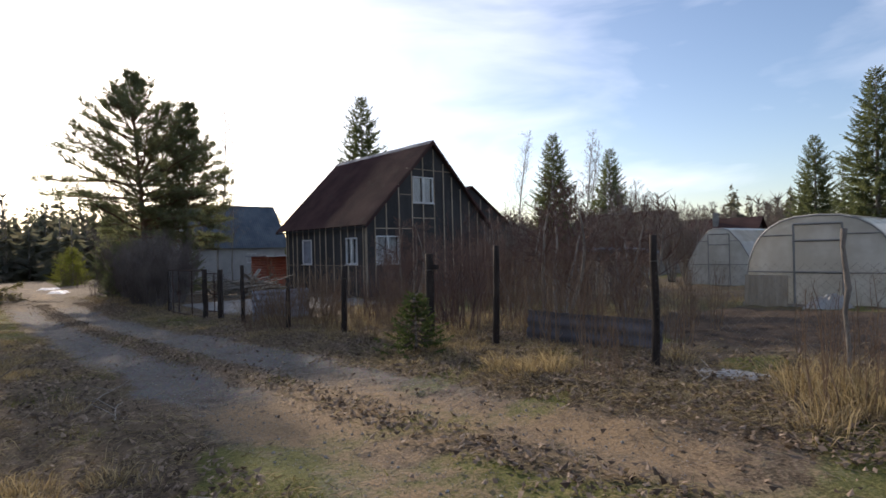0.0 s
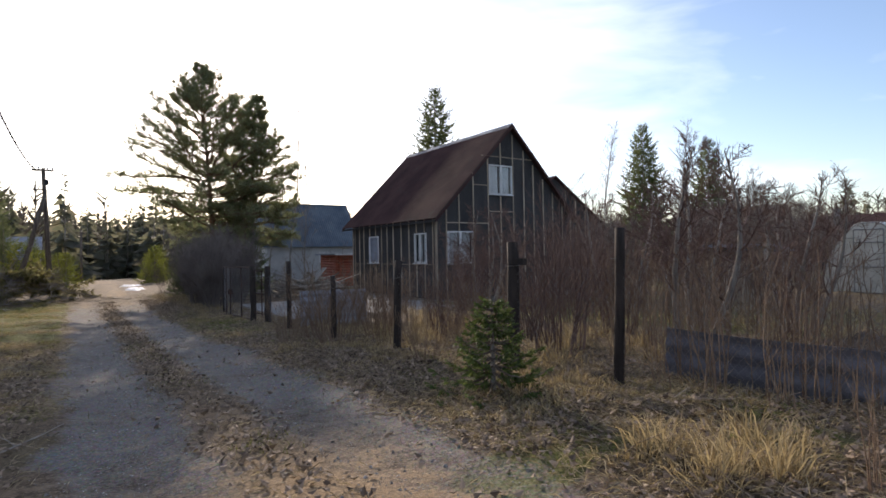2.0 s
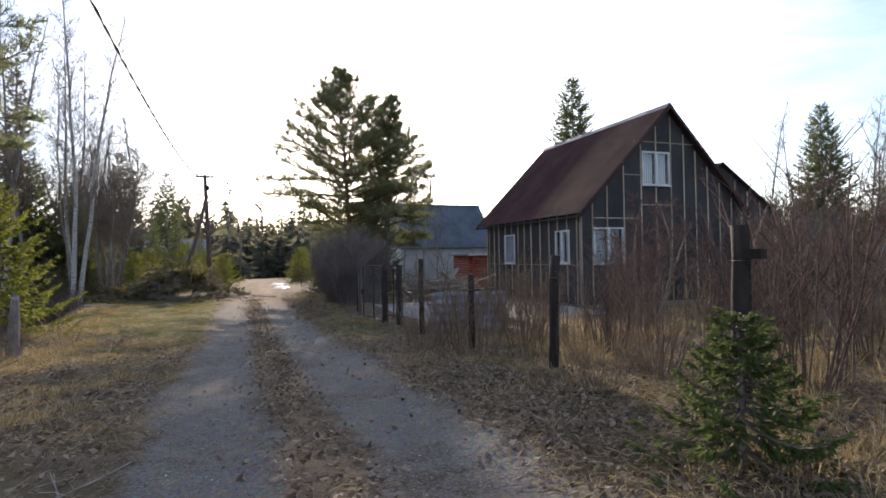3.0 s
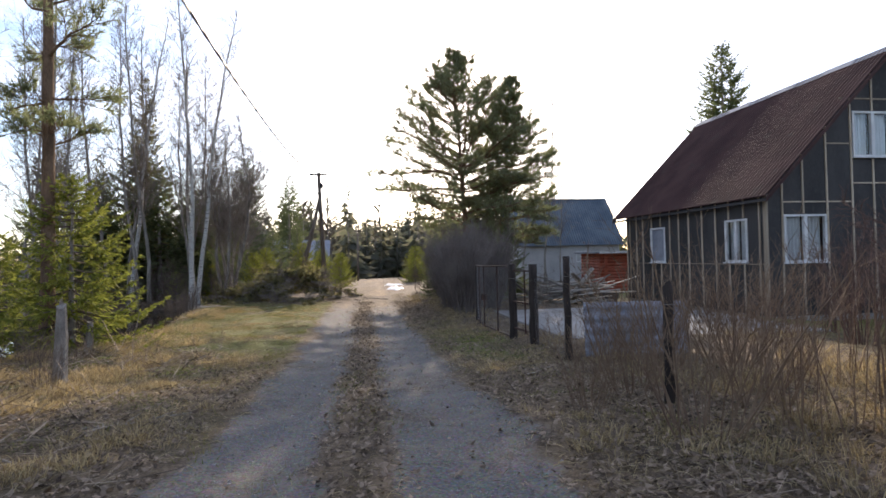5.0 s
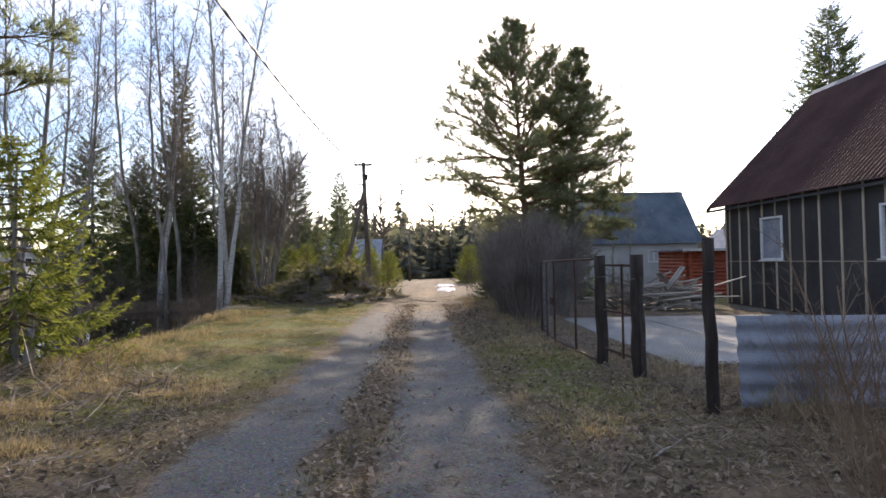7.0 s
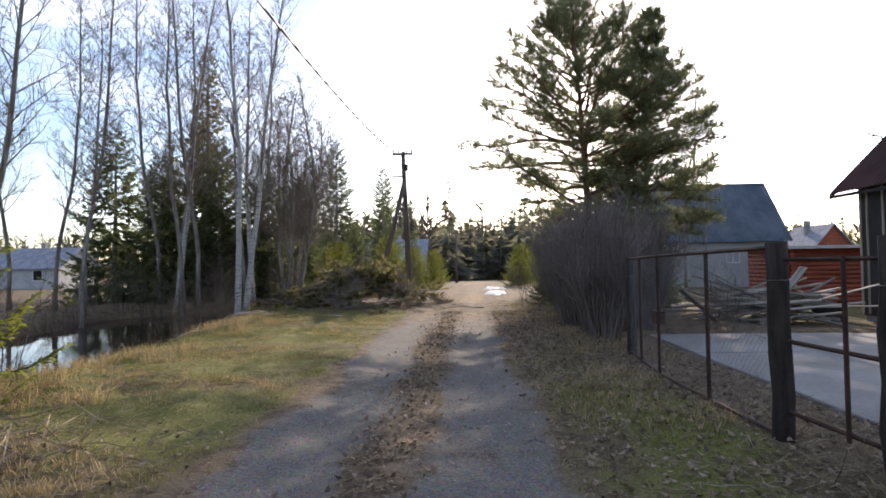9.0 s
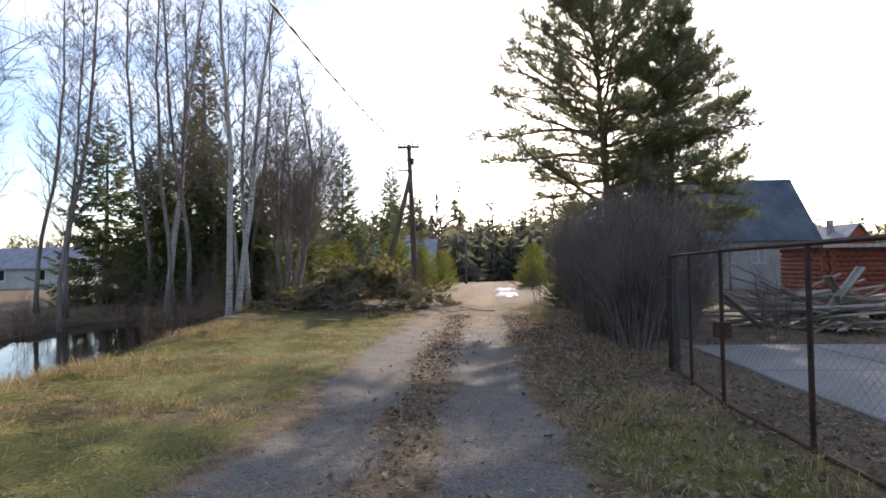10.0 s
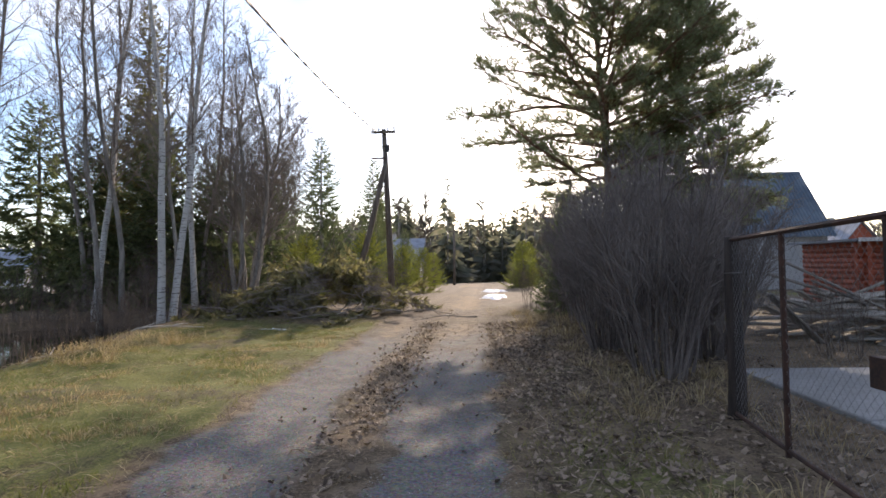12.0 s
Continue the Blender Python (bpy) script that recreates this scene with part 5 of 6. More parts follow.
def net_mesh(y0, y1, x0, x1, zb0, zb1, zt0, zt1, mesh=0.075):
    """Diamond wire netting between two posts, as crossing thin wires."""
    L, H = y1 - y0, zt0 - zb0
    A, B = [], []
    for k in np.arange(-H, L, mesh):
        for s in (0, 1):
            u0, w0, u1, w1 = k, 0.0, k + H, H
            if u0 < 0:
                w0, u0 = -u0, 0.0
            if u1 > L:
                w1, u1 = H - (u1 - L), L
            if s:
                w0, w1 = H - w0, H - w1
            A.append((u0, w0))
            B.append((u1, w1))

    def place(uw):
        uw = np.array(uw)
        f = uw[:, 0] / L
        zb, zt = zb0 + (zb1 - zb0) * f, zt0 + (zt1 - zt0) * f
        return np.stack([x0 + (x1 - x0) * f, y0 + uw[:, 0], zb + (zt - zb) * uw[:, 1] / H], -1)

    return Build().segs(place(A), place(B), 0.001, 0.001, 3)


def gate_fence():
    g = thing("mesh_fence", "rusty steel-framed wire mesh fence along the yard", "fence")
    ys, xs = [18.36, 19.6, 21.1, 22.3, 23.38], [6.03, 6.03, 6.04, 6.18, 6.33]
    top = lambda y: 0.84 - 0.012 * (y - 18)
    bot = lambda y: -0.66 - 0.028 * (y - 18)
    for a in range(4):
        part("top_rail", Build().tube([(xs[a], ys[a], top(ys[a])), (xs[a + 1], ys[a + 1], top(ys[a + 1]))], 0.022, 6), M_iron, g)
        part("bottom_rail", Build().tube([(xs[a], ys[a], bot(ys[a])), (xs[a + 1], ys[a + 1], bot(ys[a + 1]))], 0.018, 6), M_iron, g)
        part("netting", net_mesh(ys[a], ys[a + 1], xs[a], xs[a + 1], bot(ys[a]), bot(ys[a + 1]), top(ys[a]), top(ys[a + 1])), M_wire, g)
    for y, x in zip(ys[1:4], xs[1:4]):
        part("upright", Build().tube([(x, y, bot(y) - 0.05), (x, y, top(y))], 0.021, 6), M_iron, g)
    part("lock_box", Build().box(5.98, 6.1, 21.02, 21.18, -0.08, 0.08), M_iron, g, "rusty iron lock box")
    gate = thing("metal_gate", "narrow dark steel gate leaf between two posts", "gate")
    for z in (0.74, 0.1, -0.45):
        part("rail", Build().tube([(6.14, 17.34, z), (6.04, 18.18, z)], 0.018, 6), M_iron, gate)
    part("upright", Build().tube([(6.09, 17.6, -0.5), (6.09, 17.6, 0.76)], 0.016, 6), M_iron, gate)
    n = thing("wire_netting", "sagging diamond wire netting between the posts", "fence", group="wire netting")
    part("netting", net_mesh(15.65, 17.2, 6.2, 6.15, -0.62, -0.68, 0.6, 0.62, 0.06), M_wire, n)
    for y0, y1, x0, x1 in ((-2.5, 1.22, 6.2, 6.2), (1.22, 2.95, 6.2, 6.1), (2.95, 5.9, 6.1, 6.45), (5.9, 7.34, 6.45, 6.3), (7.34, 9.8, 6.3, 6.02)):
        n = thing("wire_netting", "sagging diamond wire netting between the posts", "fence", group="wire netting")
        part("netting", net_mesh(y0, y1, x0, x1, float(gz(x0, y0)), float(gz(x1, y1)), float(gz(x0, y0)) + 1.2, float(gz(x1, y1)) + 1.2, 0.085), M_wire, n)


gate_fence()


def slate_fence(x, y0, y1, z0, z1, lean, label, twist=0.0):
    b = wavy_sheet(z1 - z0, y1 - y0, 0.19, 0.014, 0.008, 8, 12, 0.0)
    V = np.concatenate(b.v)
    b.v = [np.stack([x + V[:, 1] + lean * V[:, 0] + twist * V[:, 2], y0 + V[:, 2], z0 + V[:, 0] + 0.008 * np.sin(V[:, 2] * 3)], -1)]
    tagged(part("slate_sheet", b, M_slate_old), label, "sheet", group="slate sheets")


slate_fence(7.1, 3.5, 5.85, -0.4, 0.3, 0.15, "wavy blue-grey slate sheet leaning among dry canes")


def slate_screen(x0, x1, y, z0, z1, turn, label):
    """A slate sheet standing across the verge, its waves lying level."""
    b = wavy_sheet(z1 - z0, x1 - x0, 0.19, 0.014, 0.008, 8, 12)
    V = np.concatenate(b.v)
    b.v = [np.stack([x0 + V[:, 2], y + V[:, 1] + turn * V[:, 2] + 0.06 * V[:, 0], z0 + V[:, 0] - 0.01 * V[:, 2]], -1)]
    tagged(part("slate_sheet", b, M_slate), label, "sheet", group="slate sheets")


slate_screen(6.5, 8.3, 15.62, -0.72, 0.25, -0.04, "wavy grey slate sheet set upright beside a post")


def yard():
    rng = np.random.RandomState(8)
    slab = thing("yard_slab", "cracked pale concrete paving in the yard", "paving", kind="structure")
    xs, ys = [7.35, 9.4, 11.5, 13.6], [18.3, 20.8, 23.2, 25.6]
    for i in range(3):
        for j in range(3):
            me = box_mesh(xs[i + 1] - xs[i] - 0.02, ys[j + 1] - ys[j] - 0.02, 0.16, 0.012)
            ob = part("slab", me, M_slab, slab)
            ob.matrix_basis = pose((xs[i] + xs[i + 1]) / 2, (ys[j] + ys[j + 1]) / 2, -0.98 + rng.uniform(-0.012, 0.012), rng.uniform(-0.3, 0.3), rng.uniform(-0.3, 0.3))
    # planks thrown in a heap
    pile = thing("plank_pile", "tangled heap of grey weathered planks and poles", "wood pile", pose(11.4, 28.5, -0.9))
    for k in range(64):
        L = rng.uniform(1.4, 3.8)
        layer = k / 64
        me = box_mesh(L, rng.uniform(0.08, 0.17), rng.uniform(0.025, 0.05), 0.004) if k % 3 else Build().tube([(-L / 2, 0, 0), (0, 0.02, 0.02), (L / 2, 0, 0)], [0.04, 0.036, 0.03], 7).mesh()
        ob = part("plank", me, M_oldwood, pile)
        spread = 1.0 - 0.65 * layer
        ob.matrix_basis = pose(rng.normal(0, 1.0 * spread), rng.normal(0, 0.6 * spread), 0.06 + 0.78 * layer, rng.uniform(-14, 14), rng.normal(0, 14), rng.normal(5, 32))
    ob = part("plank", box_mesh(1.2, 0.2, 0.04, 0.004), M_oldwood, pile)
    ob.matrix_basis = pose(0.35, -0.4, 0.95, 20, -48, 10)


yard()


def plastic_tub(x, y):
    """An open tub with flared sides, a rolled rim and two grips."""
    t = thing("plastic_tub", "dark grey plastic tub standing by the plank heap", "tub", pose(*gpt(x, y), 0, 0, 25))
    a = np.linspace(0, 2 * math.pi, 33)[:-1]
    c, q = np.sign(np.cos(a)) * np.abs(np.cos(a)) ** 0.5, np.sign(np.sin(a)) * np.abs(np.sin(a)) ** 0.5
    V, Q = [], []
    for sx, sy, z in ((0.36, 0.22, 0.0), (0.45, 0.29, 0.46), (0.43, 0.27, 0.46), (0.34, 0.2, 0.03)):
        V += [(u * sx, w * sy, z) for u, w in zip(c, q)]
    for r in range(3):
        Q += [(r * 32 + k, r * 32 + (k + 1) % 32, (r + 1) * 32 + (k + 1) % 32, (r + 1) * 32 + k) for k in range(32)]
    part("shell", Build().add(V, Q, [(96, 96 + k, 97 + k) for k in range(1, 31)]), M_tub, t)
    part("rim", Build().tube([(u * 0.455, w * 0.295, 0.46) for u, w in zip(c, q)] + [(c[0] * 0.455, q[0] * 0.295, 0.46)], 0.018, 6), M_tub, t)
    for sx in (-1, 1):
        part("grip", Build().tube([(sx * 0.44, -0.1, 0.36), (sx * 0.52, -0.08, 0.37), (sx * 0.52, 0.08, 0.37), (sx * 0.44, 0.1, 0.36)], 0.014, 6), M_tub, t)


plastic_tub(13.0, 28.6)


# ---- utility poles and wires ----
def poles():
    x, y = 0.55, 41.4
    z0 = float(gz(x, y))
    p = thing("utility_pole", "dark wooden utility pole with a leaning brace and cables", "utility pole", pose(x, y, z0))
    tx, tz = -0.27, 6.5 - z0
    part("shaft", Build().tube([(0, 0, -0.4), (tx * 0.5, 0, tz * 0.5), (tx, 0, tz)], [0.15, 0.13, 0.1], 10).mesh(True), M_pole, p)
    part("brace", Build().tube([(-1.75, -0.5, -0.3), (-0.9, -0.3, 2.8), (-0.2, -0.15, 5.75)], [0.14, 0.125, 0.1], 10).mesh(True), M_pole, p, "leaning timber brace")
    arm = part("cross_arm", Build().box(tx - 0.52, tx + 0.52, -0.2, -0.1, tz - 0.2, tz - 0.1), M_pole, p)
    part("cross_arm", Build().box(tx - 0.55, tx + 0.05, -0.18, -0.1, tz - 1.3, tz - 1.24), M_iron, p)
    for u in (-0.46, -0.2, 0.2, 0.46):
        part("insulator", Build().tube([(tx + u, -0.15, tz - 0.1), (tx + u, -0.15, tz - 0.02), (tx + u, -0.15, tz + 0.02), (tx + u, -0.15, tz + 0.07)], [0.02, 0.045, 0.03, 0.04], 8).mesh(True), M_ceramic, arm, "white porcelain insulator")
    part("clamp", Build().tube([(tx * 0.9 + 0.12 * math.cos(a), 0.12 * math.sin(a), tz - 0.75) for a in np.linspace(0, 6.283, 14)], 0.02, 5), M_iron, p)
    part("junction_box", Build().box(tx + 0.08, tx + 0.26, -0.22, -0.08, tz - 1.0, tz - 0.7), M_cable, p, "dark junction box")
    # the thick twisted cable that runs over the lane
    ys = np.linspace(41.3, -1.6, 90)
    run = (41.3 - ys) / 30
    zs = 6.37 - 3.67 * run + 2.57 * run ** 2
    xs = 0.02 + 0.284 * run
    for ph in (0, math.pi):
        P = np.stack([xs + 0.014 * np.cos(np.arange(90) * 1.9 + ph) - x, ys - y, zs + 0.014 * np.sin(np.arange(90) * 1.9 + ph) - z0 + 0.0], -1)
        part("cable", Build().tube(P, 0.02, 5), M_cable, p, "thick black twisted cable")
    for a, bq in (((0.3, 41.3, 5.6), (-8.6, 14.8, 6.0)), ((0.3, 41.3, 5.2), (-30, 46, 5.6)), ((0.3, 41.3, 5.9), (-28, 50, 6.3)), ((0.28, 41.4, 6.3), (2.3, 73, 4.2)), ((0.3, 41.4, 5.5), (2.2, 73, 3.6))):
        t = np.linspace(0, 1, 26)[:, None]
        P = np.array(a) * (1 - t) + np.array(bq) * t
        P[:, 2] -= 0.9 * (4 * t * (1 - t))[:, 0] * np.linalg.norm(np.array(a) - bq) / 40
        part("wire", Build().tube(P - [x, y, z0], 0.007, 4), M_wire, p, "thin pale wire")
    z1 = float(gz(2.2, 73))
    q = thing("utility_pole", "distant wooden utility pole down the lane", "utility pole", pose(2.2, 73, z1))
    part("shaft", Build().tube([(0, 0, -0.3), (0.05, 0, 4.4 - z1)], [0.14, 0.1], 8).mesh(True), M_pole, q)
    part("cross_arm", Build().box(-0.5, 0.5, -0.06, 0.06, 3.95 - z1, 4.07 - z1), M_pole, q)


poles()


# ---- brush pile, stumps, sticks and litter on the ground ----
def heap_z(x, y):
    return gz(x, y) + 1.35 * np.exp(-(((x + 0.6) / 2.1) ** 2 + ((y - 35.4) / 1.6) ** 2))


def brush_pile():
    rng = np.random.RandomState(71)
    h = thing("brush_pile", "heap of cut spruce boughs and bare branches beside the lane", "brush pile", pose(-0.6, 35.4, float(gz(-0.6, 35.4))))
    o = np.array([-0.6, 35.4, float(gz(-0.6, 35.4))])
    tb, nb = Build(), Build()
    for k in range(330):
        x, y = -0.9 + rng.normal(0, 1.6), 35.3 + rng.normal(0, 1.0)
        if k % 6 == 0:
            x -= rng.uniform(0, 2.5)
        z = float(heap_z(x, y)) * rng.uniform(0.9, 1.0) if heap_z(x, y) > 0 else float(heap_z(x, y))
        d = np.array([rng.normal(0, 1), rng.normal(0, 0.7), rng.uniform(-0.1, 0.3)])
        L = rng.uniform(0.7, 1.9)
        lp = curve((x, y, z), d, L, 5, rng, 0.1, -0.07) - o
        lp[:, 2] = np.maximum(lp[:, 2], gz(lp[:, 0] + o[0], lp[:, 1] + o[1]) - o[2] + 0.02)
        tb.tube(lp, np.linspace(0.02, 0.005, 6), 4, False)
        if k % 5 < 2:
            m = 46
            P, D = along(lp, rng.uniform(0.15, 1, m))
            for q in range(2):
                nb.blades(P, aside(D, rng, 0.5) + [0, 0, -0.1], rng.uniform(0.12, 0.34, m), 0.05, rng, 0.1, True)
        else:
            twigs(tb, lp, rng, 10, 0.5, 0.006, 0.5, 0.1, 3)
    part("brushwood", tb, M_twig_grey, h)
    part("greenery", nb, M_brush, h, "green spruce boughs")


brush_pile()


def broken_stump(x, y, h, r, seed):
    rng = np.random.RandomState(seed)
    s = thing("stump", "grey broken tree stump on the bank", "stump", pose(*gpt(x, y)), group="broken stumps")
    b = Build().tube([(0, 0, -0.15), (0, 0, 0.1), (0.02, 0.01, h * 0.6), (0.03, 0.0, h)], [r * 1.5, r * 1.1, r, r * 0.7], 9)
    b.v[0][-9:, 2] += rng.uniform(-0.05, 0.18, 9)
    part("trunk", b, M_bark, s)
    for a in range(4):
        az = rng.uniform(0, 6.28)
        part("root", Build().tube([(0, 0, 0.06), (math.cos(az) * r * 2, math.sin(az) * r * 2, 0.0), (math.cos(az) * r * 4, math.sin(az) * r * 4, -0.08)], [r * 0.5, r * 0.35, r * 0.15], 6), M_bark, s)


broken_stump(-1.35, 15.6, 1.1, 0.085, 1)
broken_stump(-2.5, 18.9, 0.55, 0.07, 2)
broken_stump(-1.7, 13.2, 0.35, 0.13, 3)
broken_stump(-5.2, 31.6, 0.3, 0.12, 4)


def fallen_sticks():
    rng = np.random.RandomState(77)
    spots = [(0.3, 12.7, 1.0, 25, 0.013), (-0.4, 12.2, 1.3, 100, 0.015), (-1.3, 14.6, 1.4, 70, 0.02), (-2.1, 16.2, 1.8, 20, 0.022), (0.9, 6.6, 1.9, 60, 0.012), (1.1, 5.9, 1.2, 72, 0.01), (1.35, 3.0, 0.6, 130, 0.008), (-3.0, 20.8, 1.6, 150, 0.02), (-2.4, 22.4, 1.2, 40, 0.016), (-3.6, 26.3, 1.5, 80, 0.02), (5.6, 2.4, 1.2, 10, 0.014), (-0.9, 10.5, 1.1, 10, 0.012), (-1.6, 11.8, 1.5, 150, 0.018), (5.0, 14.2, 0.9, 60, 0.01), (-2.6, 14.2, 2.0, 110, 0.03), (-4.6, 30.4, 2.2, 15, 0.035), (-6.2, 24.0, 2.4, 60, 0.03)]
    spots += [(rng.uniform(-3.2, 0.7), rng.uniform(8, 18), rng.uniform(0.3, 0.9), rng.uniform(0, 180), rng.uniform(0.006, 0.013)) for _ in range(26)]
    for x, y, L, rz, r in spots:
        s = thing("fallen_branch", "pale dead branch lying on the ground", "branch", pose(*gpt(x, y, r * 0.7)), group="fallen branches")
        pts = curve((0, 0, 0), (math.cos(radians(rz)), math.sin(radians(rz)), 0), L, 6, rng, 0.07)
        pts[:, 2] = gz(pts[:, 0] + x, pts[:, 1] + y) - float(gz(x, y)) + 0.01
        b = Build().tube(pts, r * np.linspace(1, 0.4, 7), 6)
        for k in (2, 4):
            b.tube(curve(pts[k], (math.cos(radians(rz + 45)), math.sin(radians(rz + 45)), 0.15), L * 0.25, 3, rng, 0.1), r * np.linspace(0.5, 0.2, 4), 4)
        part("wood", b, M_oldwood, s)


fallen_sticks()


def lump(name, label, category, x, y, sx, sy, h, material, seed, parent_group=""):
    """A low crumpled patch (snow, film) that lies on the ground."""
    n = 30
    u = np.linspace(-1, 1, n)
    U, W = np.meshgrid(u, u, indexing="ij")
    rr = np.sqrt(U ** 2 + W ** 2) + 0.35 * (vnoise(U * 2 + seed * 5, W * 2, 0.6) - 0.5)
    X, Y = x + U * sx, y + W * sy
    Z = gz(X, Y) - 0.03 + h * (1 - sstep(0.55, 1.0, rr)) * (0.4 + vnoise(U * 3 + seed, W * 3, 0.35))
    i = np.arange(n * n).reshape(n, n)
    Q = np.stack([i[:-1, :-1], i[1:, :-1], i[1:, 1:], i[:-1, 1:]], -1).reshape(-1, 4)
    keep = (rr[:-1, :-1] < 1.0).ravel()
    me = mesh_np(np.stack([X, Y, Z], -1).reshape(-1, 3), Q[keep], smooth=True)
    tagged(part(name, me, material), label, category, parent_group)


lump("snow_patch", "melting patch of old snow on the lane", "snow", 4.95, 42.6, 0.75, 1.9, 0.12, M_snow, 1, "snow patches")
lump("snow_patch", "melting patch of old snow on the lane", "snow", 5.2, 50.0, 0.8, 2.0, 0.12, M_snow, 2, "snow patches")
lump("snow_patch", "thin melting snow at the edge of the grass", "snow", -0.9, 31.2, 0.5, 0.35, 0.04, M_snow, 3, "snow patches")
lump("plastic_film", "crumpled white plastic film in dry grass", "film", 6.6, 2.4, 0.42, 0.55, 0.06, M_film, 4, "plastic film")
lump("plastic_film", "pale film heaped against the greenhouse", "film", 14.5, 3.3, 0.3, 0.5, 0.28, M_film, 5, "plastic film")


def garden_bits():
    brd = thing("board_panel", "brown board leaning against the greenhouse end", "board", pose(14.78, 4.65, float(gz(14.8, 4.65))))
    part("panel", Build().box(-0.03, 0.0, -0.5, 0.45, 0, 0.78, pose(0, 0, 0, 0, 6, 0)), M_batten, brd)
    sh_ = thing("lean_to", "low garden lean-to with a dark roof and pale boards", "shed", pose(19.9, 11.7, float(gz(19.9, 11.7))))
    part("roof", Build().box(-0.9, 0.9, -1.3, 1.3, 1.72, 1.8, pose(0, 0, 0, 0, 6, 0)), M_slate, sh_)
    for k in range(11):
        part("board", Build().box(-0.75, -0.7, -1.2 + 0.21 * k, -1.01 + 0.21 * k, 0, 1.35), M_batten, sh_)
    for sx in (-0.7, 0.7):
        for sy in (-1.2, 1.2):
            part("leg", Build().box(sx - 0.04, sx + 0.04, sy - 0.04, sy + 0.04, -0.1, 1.72), M_oldwood, sh_)


garden_bits()


# ---- grass, leaves and stones ----
def scatter(rng, n, x0, x1, y0, y1, keep):
    x, y = rng.uniform(x0, x1, n), rng.uniform(y0, y1, n)
    k = rng.rand(n) < keep(x, y)
    return x[k], y[k]


def off_ruts(x, y):
    rx = x - bend(y)
    return np.clip(np.clip(sstep(0.28, 0.68, np.abs(rx - 2.15)) * sstep(0.32, 0.72, np.abs(rx - 3.7)) + 0.03, 0, 1), 0.0, 1)


def on_slab(x, y):
    return (x > 7.35) & (x < 13.6) & (y > 18.3) & (y < 25.6)


def dry_place(x, y):
    return off_ruts(x, y) * (ditch(x, y) < 0.45) * ~on_slab(x, y)


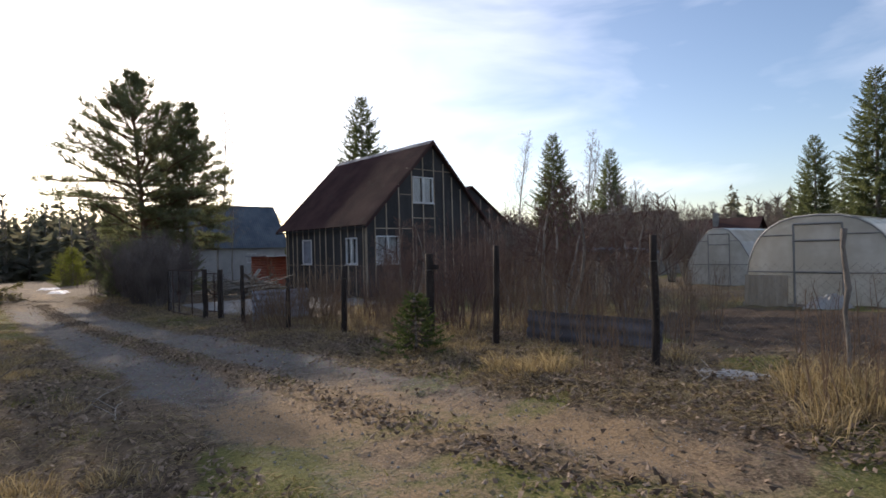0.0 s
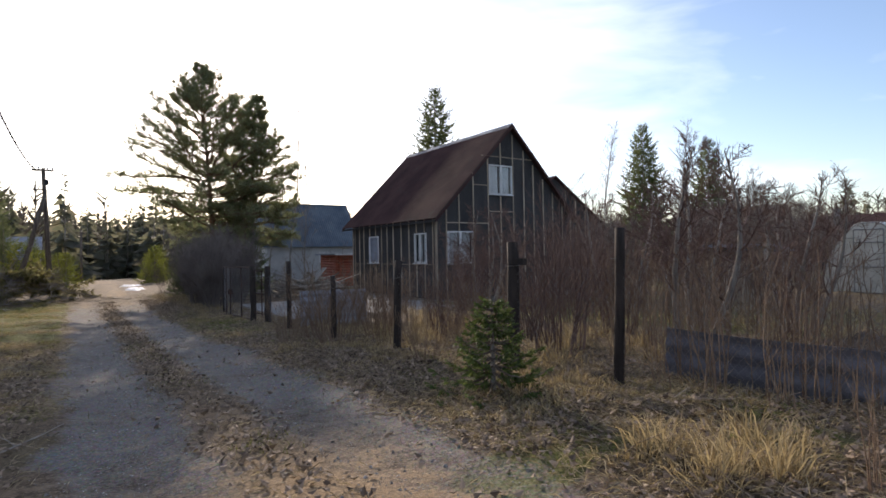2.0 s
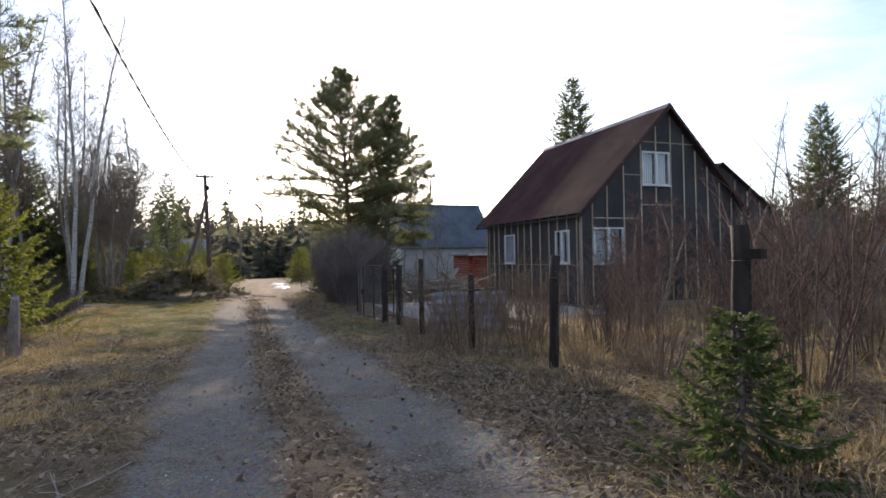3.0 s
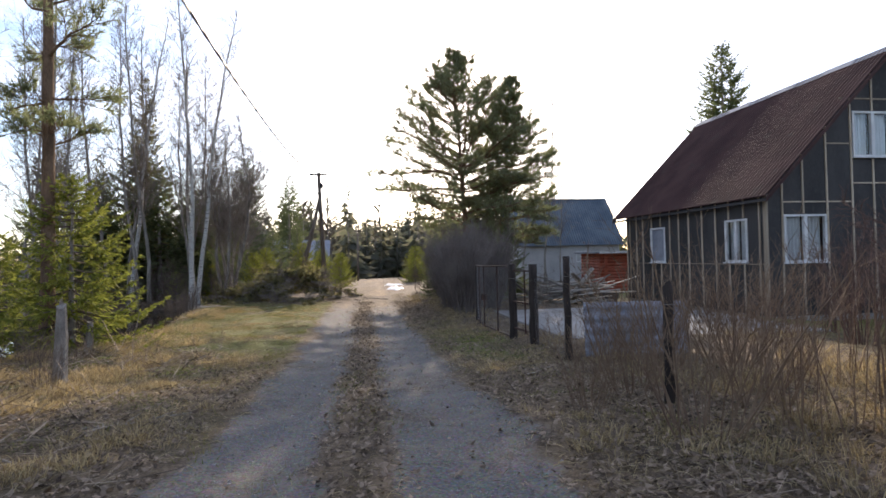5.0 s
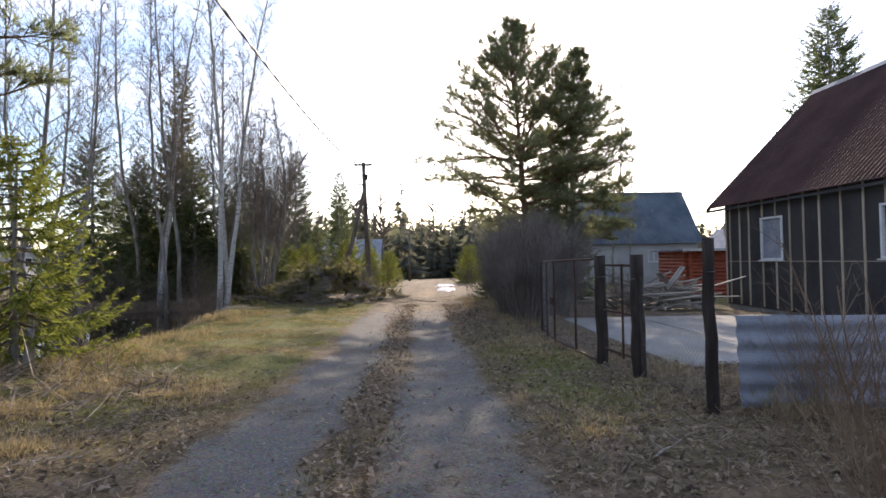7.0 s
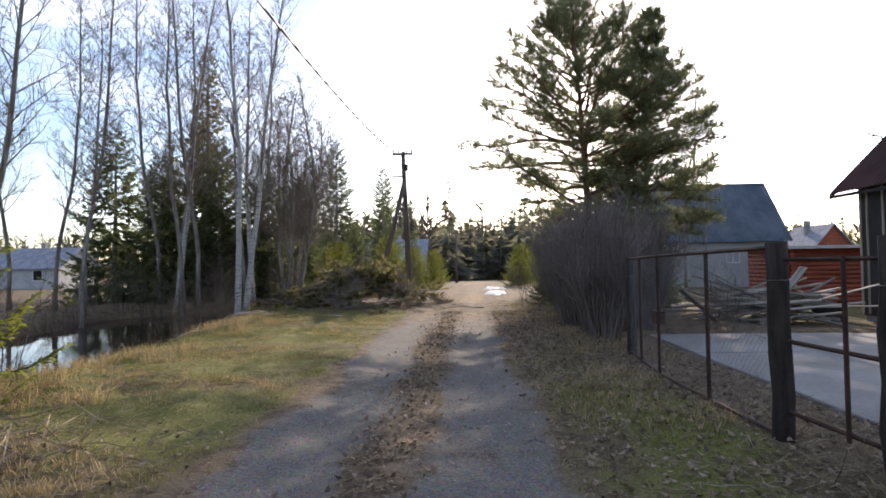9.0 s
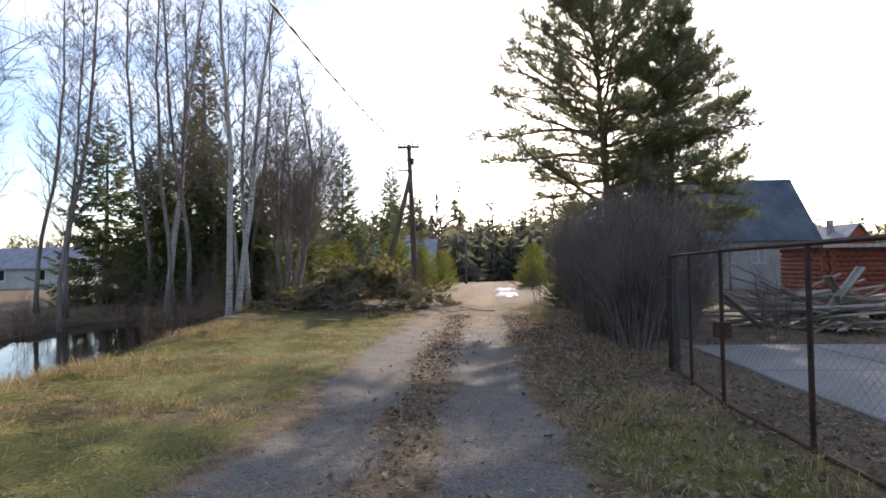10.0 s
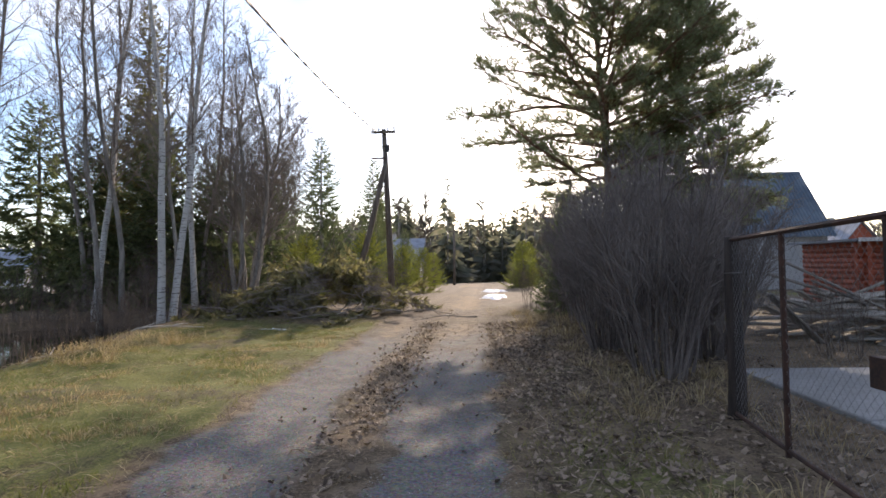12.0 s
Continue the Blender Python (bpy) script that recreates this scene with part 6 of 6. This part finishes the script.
def build_cover():
    rng = np.random.RandomState(91)
    # short green grass
    b = Build()
    def green(x, y):
        w = sstep(-4.6, -3.0, x) * (1 - sstep(1.2, 1.7, x)) * sstep(10, 19, y - 0.8 * x) * (1 - sstep(32, 35, y))
        w = np.maximum(w, bell(x, 5.1, 0.8) * sstep(13, 17, y) * (1 - sstep(22, 25, y)))
        w = np.maximum(w, 0.55 * (vnoise(x, y, 0.8) > 0.6) * (1 - sstep(14, 17, y)))
        return dry_place(x, y) * w * (0.08 + 1.1 * sstep(0.3, 0.65, vnoise(x, y, 0.6)))
    x, y = scatter(rng, 420000, -5, 6.6, 0, 36, green)
    n = len(x)
    b.blades(np.stack([x, y, gz(x, y) - 0.01], -1), np.stack([rng.normal(0, 0.55, n), rng.normal(0, 0.55, n), np.ones(n)], -1), rng.uniform(0.025, 0.075, n) * (0.4 + 1.5 * vnoise(x, y, 0.45)), rng.uniform(0.004, 0.009, n), rng)
    tagged(part("grass", b, M_green), "short yellow-green grass on the verges", "grass", kind="stuff")
    # dead flattened grass
    b = Build()
    def dead(x, y):
        w = 0.35 + 0.65 * (vnoise(x, y, 1.3) > 0.45)
        w = w * (1 - 0.6 * bell(x - bend(y), 2.95, 1.2))
        w = w * (1 - 0.65 * bell(x, 5.2, 0.9) * sstep(13, 16, y) * (1 - sstep(22, 25, y)))
        w = w * np.where((x > 7.8) & (x < 14) & (y < 6), 0.15, 1.0)
        return dry_place(x, y) * w
    for (x0, x1, y0, y1, m) in ((-5, 9, -0.5, 17, 120000), (3.9, 7.2, -0.5, 9, 34000), (-5, 9, 17, 36, 56000), (9, 26, 1, 26, 30000), (-16, -5, 12, 40, 20000)):
        x, y = scatter(rng, m, x0, x1, y0, y1, dead)
        n = len(x)
        b.blades(np.stack([x, y, gz(x, y) + rng.uniform(-0.01, 0.03, n)], -1), np.stack([rng.normal(0, 1, n), rng.normal(0, 1, n), rng.uniform(0.02, 0.6, n)], -1), rng.uniform(0.05, 0.2, n), rng.uniform(0.003, 0.007, n), rng, 0.25, True)
    tagged(part("dead_grass", b, M_dry), "matted dead grass over the verges", "grass", kind="stuff")
    # tall tufts of straw
    b = Build()
    def tuft(x, y):
        w = (vnoise(x, y, 1.0) > 0.5) * 1.0
        return dry_place(x, y) * w
    for (x0, x1, y0, y1, m, hh) in ((4.6, 7.2, 0.0, 6.5, 420, 0.14), (5.3, 6.6, 0.0, 2.8, 60, 0.6), (4.7, 7.6, -1.0, 15, 320, 0.22), (6.3, 9.5, 6, 18, 240, 0.42), (-3.4, 1.3, 12, 32, 1100, 0.11), (-3.0, 1.0, 4, 18, 1500, 0.17), (-4.0, -0.6, 9, 20, 900, 0.3), (4.5, 6.6, 3, 22, 650, 0.13), (-5.5, -1.6, 8, 30, 620, 0.34), (5.0, 7.4, 20, 34, 160, 0.36), (8, 18, 5, 20, 260, 0.45), (4.6, 6.8, -1.0, 4.5, 160, 0.4)):
        cx, cy = scatter(rng, m, x0, x1, y0, y1, tuft)
        for px, py in zip(cx, cy):
            k = rng.randint(16, 46)
            qx, qy = px + rng.normal(0, 0.07, k), py + rng.normal(0, 0.07, k)
            out = np.stack([qx - px, qy - py, np.zeros(k)], -1) * 4
            b.blades(np.stack([qx, qy, gz(qx, qy) - 0.01], -1), out + np.stack([rng.normal(0, 0.28, k), rng.normal(0, 0.28, k), np.ones(k)], -1), hh * rng.uniform(0.4, 1.15, k), rng.uniform(0.004, 0.009, k), rng, 0.3, True)
    tagged(part("straw_tufts", b, M_straw), "tall pale tufts of dry straw", "grass", kind="stuff")
    # fallen leaves
    b = Build()
    def leafy(x, y):
        w = bell(x, 5.1, 1.1) * (1 + 0.6 * (1 - sstep(6, 9, y))) * (1 - 0.62 * sstep(11, 15, y) * (1 - sstep(22, 25, y))) + 0.4 * (x < 1.5) * (1 - sstep(14, 20, y)) + 0.6 * bell(x - bend(y), 2.92, 0.5) + 0.25 * (x > 6)
        return np.clip(w, 0, 1) * (ditch(x, y) < 0.3) * ~on_slab(x, y) * np.clip(off_ruts(x, y) + 0.1, 0, 1) * (0.3 + 0.9 * vnoise(x, y, 0.9))
    x, y = scatter(rng, 260000, -4, 8, 0.5, 32, leafy)
    n = len(x)
    a, s, t1, t2 = rng.uniform(0, 6.283, n), rng.uniform(0.012, 0.036, n), rng.normal(0, 0.35, n), rng.normal(0, 0.35, n)
    c, d = np.cos(a) * s, np.sin(a) * s
    z = gz(x, y) + rng.uniform(0.004, 0.035, n)
    curl = s * rng.uniform(0.1, 0.6, n)
    V = np.stack([np.stack([x - c, y - d, z - s * t1 + curl], -1), np.stack([x + d * 0.65, y - c * 0.65, z - s * t2], -1), np.stack([x + c, y + d, z + s * t1 + curl], -1), np.stack([x - d * 0.65, y + c * 0.65, z + s * t2], -1)], 1)
    b.add(V.reshape(-1, 3), np.arange(4 * n).reshape(-1, 4))
    tagged(part("fallen_leaves", b, M_leaf), "curled brown leaves littering the verges", "leaves", kind="stuff")
    # broken twigs and stalks strewn over the verges
    b = Build()
    def strewn(x, y):
        w = np.where(x < 1.4, 0.35 + 0.65 * sstep(6, 9, y) * (1 - sstep(17, 21, y)), 0.55) * (0.15 + 1.2 * sstep(0.4, 0.65, vnoise(x + 5, y, 1.1)))
        return np.clip(w, 0, 1) * dry_place(x, y) * (1 - bell(x - bend(y), 2.95, 1.0))
    for (x0, x1, y0, y1, m, big) in ((-4.5, 1.3, 1.5, 22, 8000, 1.0), (4.4, 7.0, 0, 24, 6000, 1.0), (-4.2, 0.4, 8, 19, 1500, 2.2)):
        x, y = scatter(rng, m, x0, x1, y0, y1, strewn)
        n = len(x)
        A = np.stack([x, y, gz(x, y) + 0.004], -1)
        D = unit(np.stack([rng.normal(0, 1, n), rng.normal(0, 1, n), np.abs(rng.normal(0, 0.22, n)) + 0.06], -1))
        L = big * rng.uniform(0.08, 0.42, n) * np.where(rng.rand(n) < 0.1, 1.8, 1.0)
        r = big * rng.uniform(0.0015, 0.0048, n)
        C = A + D * (L * 0.5)[:, None]
        E = C + unit(D + rng.normal(0, 0.2, (n, 3))) * (L * 0.5)[:, None]
        E[:, 2] = np.maximum(E[:, 2], gz(E[:, 0], E[:, 1]) + 0.005)
        b.segs(A, C, r, r * 0.8)
        b.segs(C, E, r * 0.8, r * 0.5)
    tagged(part("twig_litter", b, surface("dead_twigs", (0.1, 0.075, 0.055), (0.34, 0.27, 0.2), 3, 30, 0.9, 0.15, 0.0, vary=0.5, by="island")), "broken dead twigs and stalks strewn over the verges", "twigs", kind="stuff")
    # gravel
    b = Build()
    def stony(x, y):
        return np.clip(1.02 - off_ruts(x, y), 0, 1)
    x, y = scatter(rng, 36000, 1.2, 4.8, 1.5, 22, stony)
    n = len(x)
    r = rng.uniform(0.0025, 0.008, n) * np.where(rng.rand(n) < 0.05, 2.4, 1.0)
    O = np.array([(1, 0, 0), (-1, 0, 0), (0, 1, 0), (0, -1, 0), (0, 0, 0.7), (0, 0, -0.7)], float)
    V = np.stack([x, y, gz(x, y) + r * 0.2], -1)[:, None] + O[None] * r[:, None, None] * rng.uniform(0.6, 1.3, (n, 6, 1))
    T = np.array([(0, 2, 4), (2, 1, 4), (1, 3, 4), (3, 0, 4), (2, 0, 5), (1, 2, 5), (3, 1, 5), (0, 3, 5)])
    b.add(V.reshape(-1, 3), None, (T[None] + (np.arange(n) * 6)[:, None, None]).reshape(-1, 3))
    tagged(part("gravel", b, surface("loose_gravel", (0.13, 0.122, 0.115), (0.33, 0.315, 0.29), 9, 60, 0.95, 0.15, 0.0, vary=0.4, by="island")), "loose grey gravel in the wheel ruts", "gravel", kind="stuff")


build_cover()
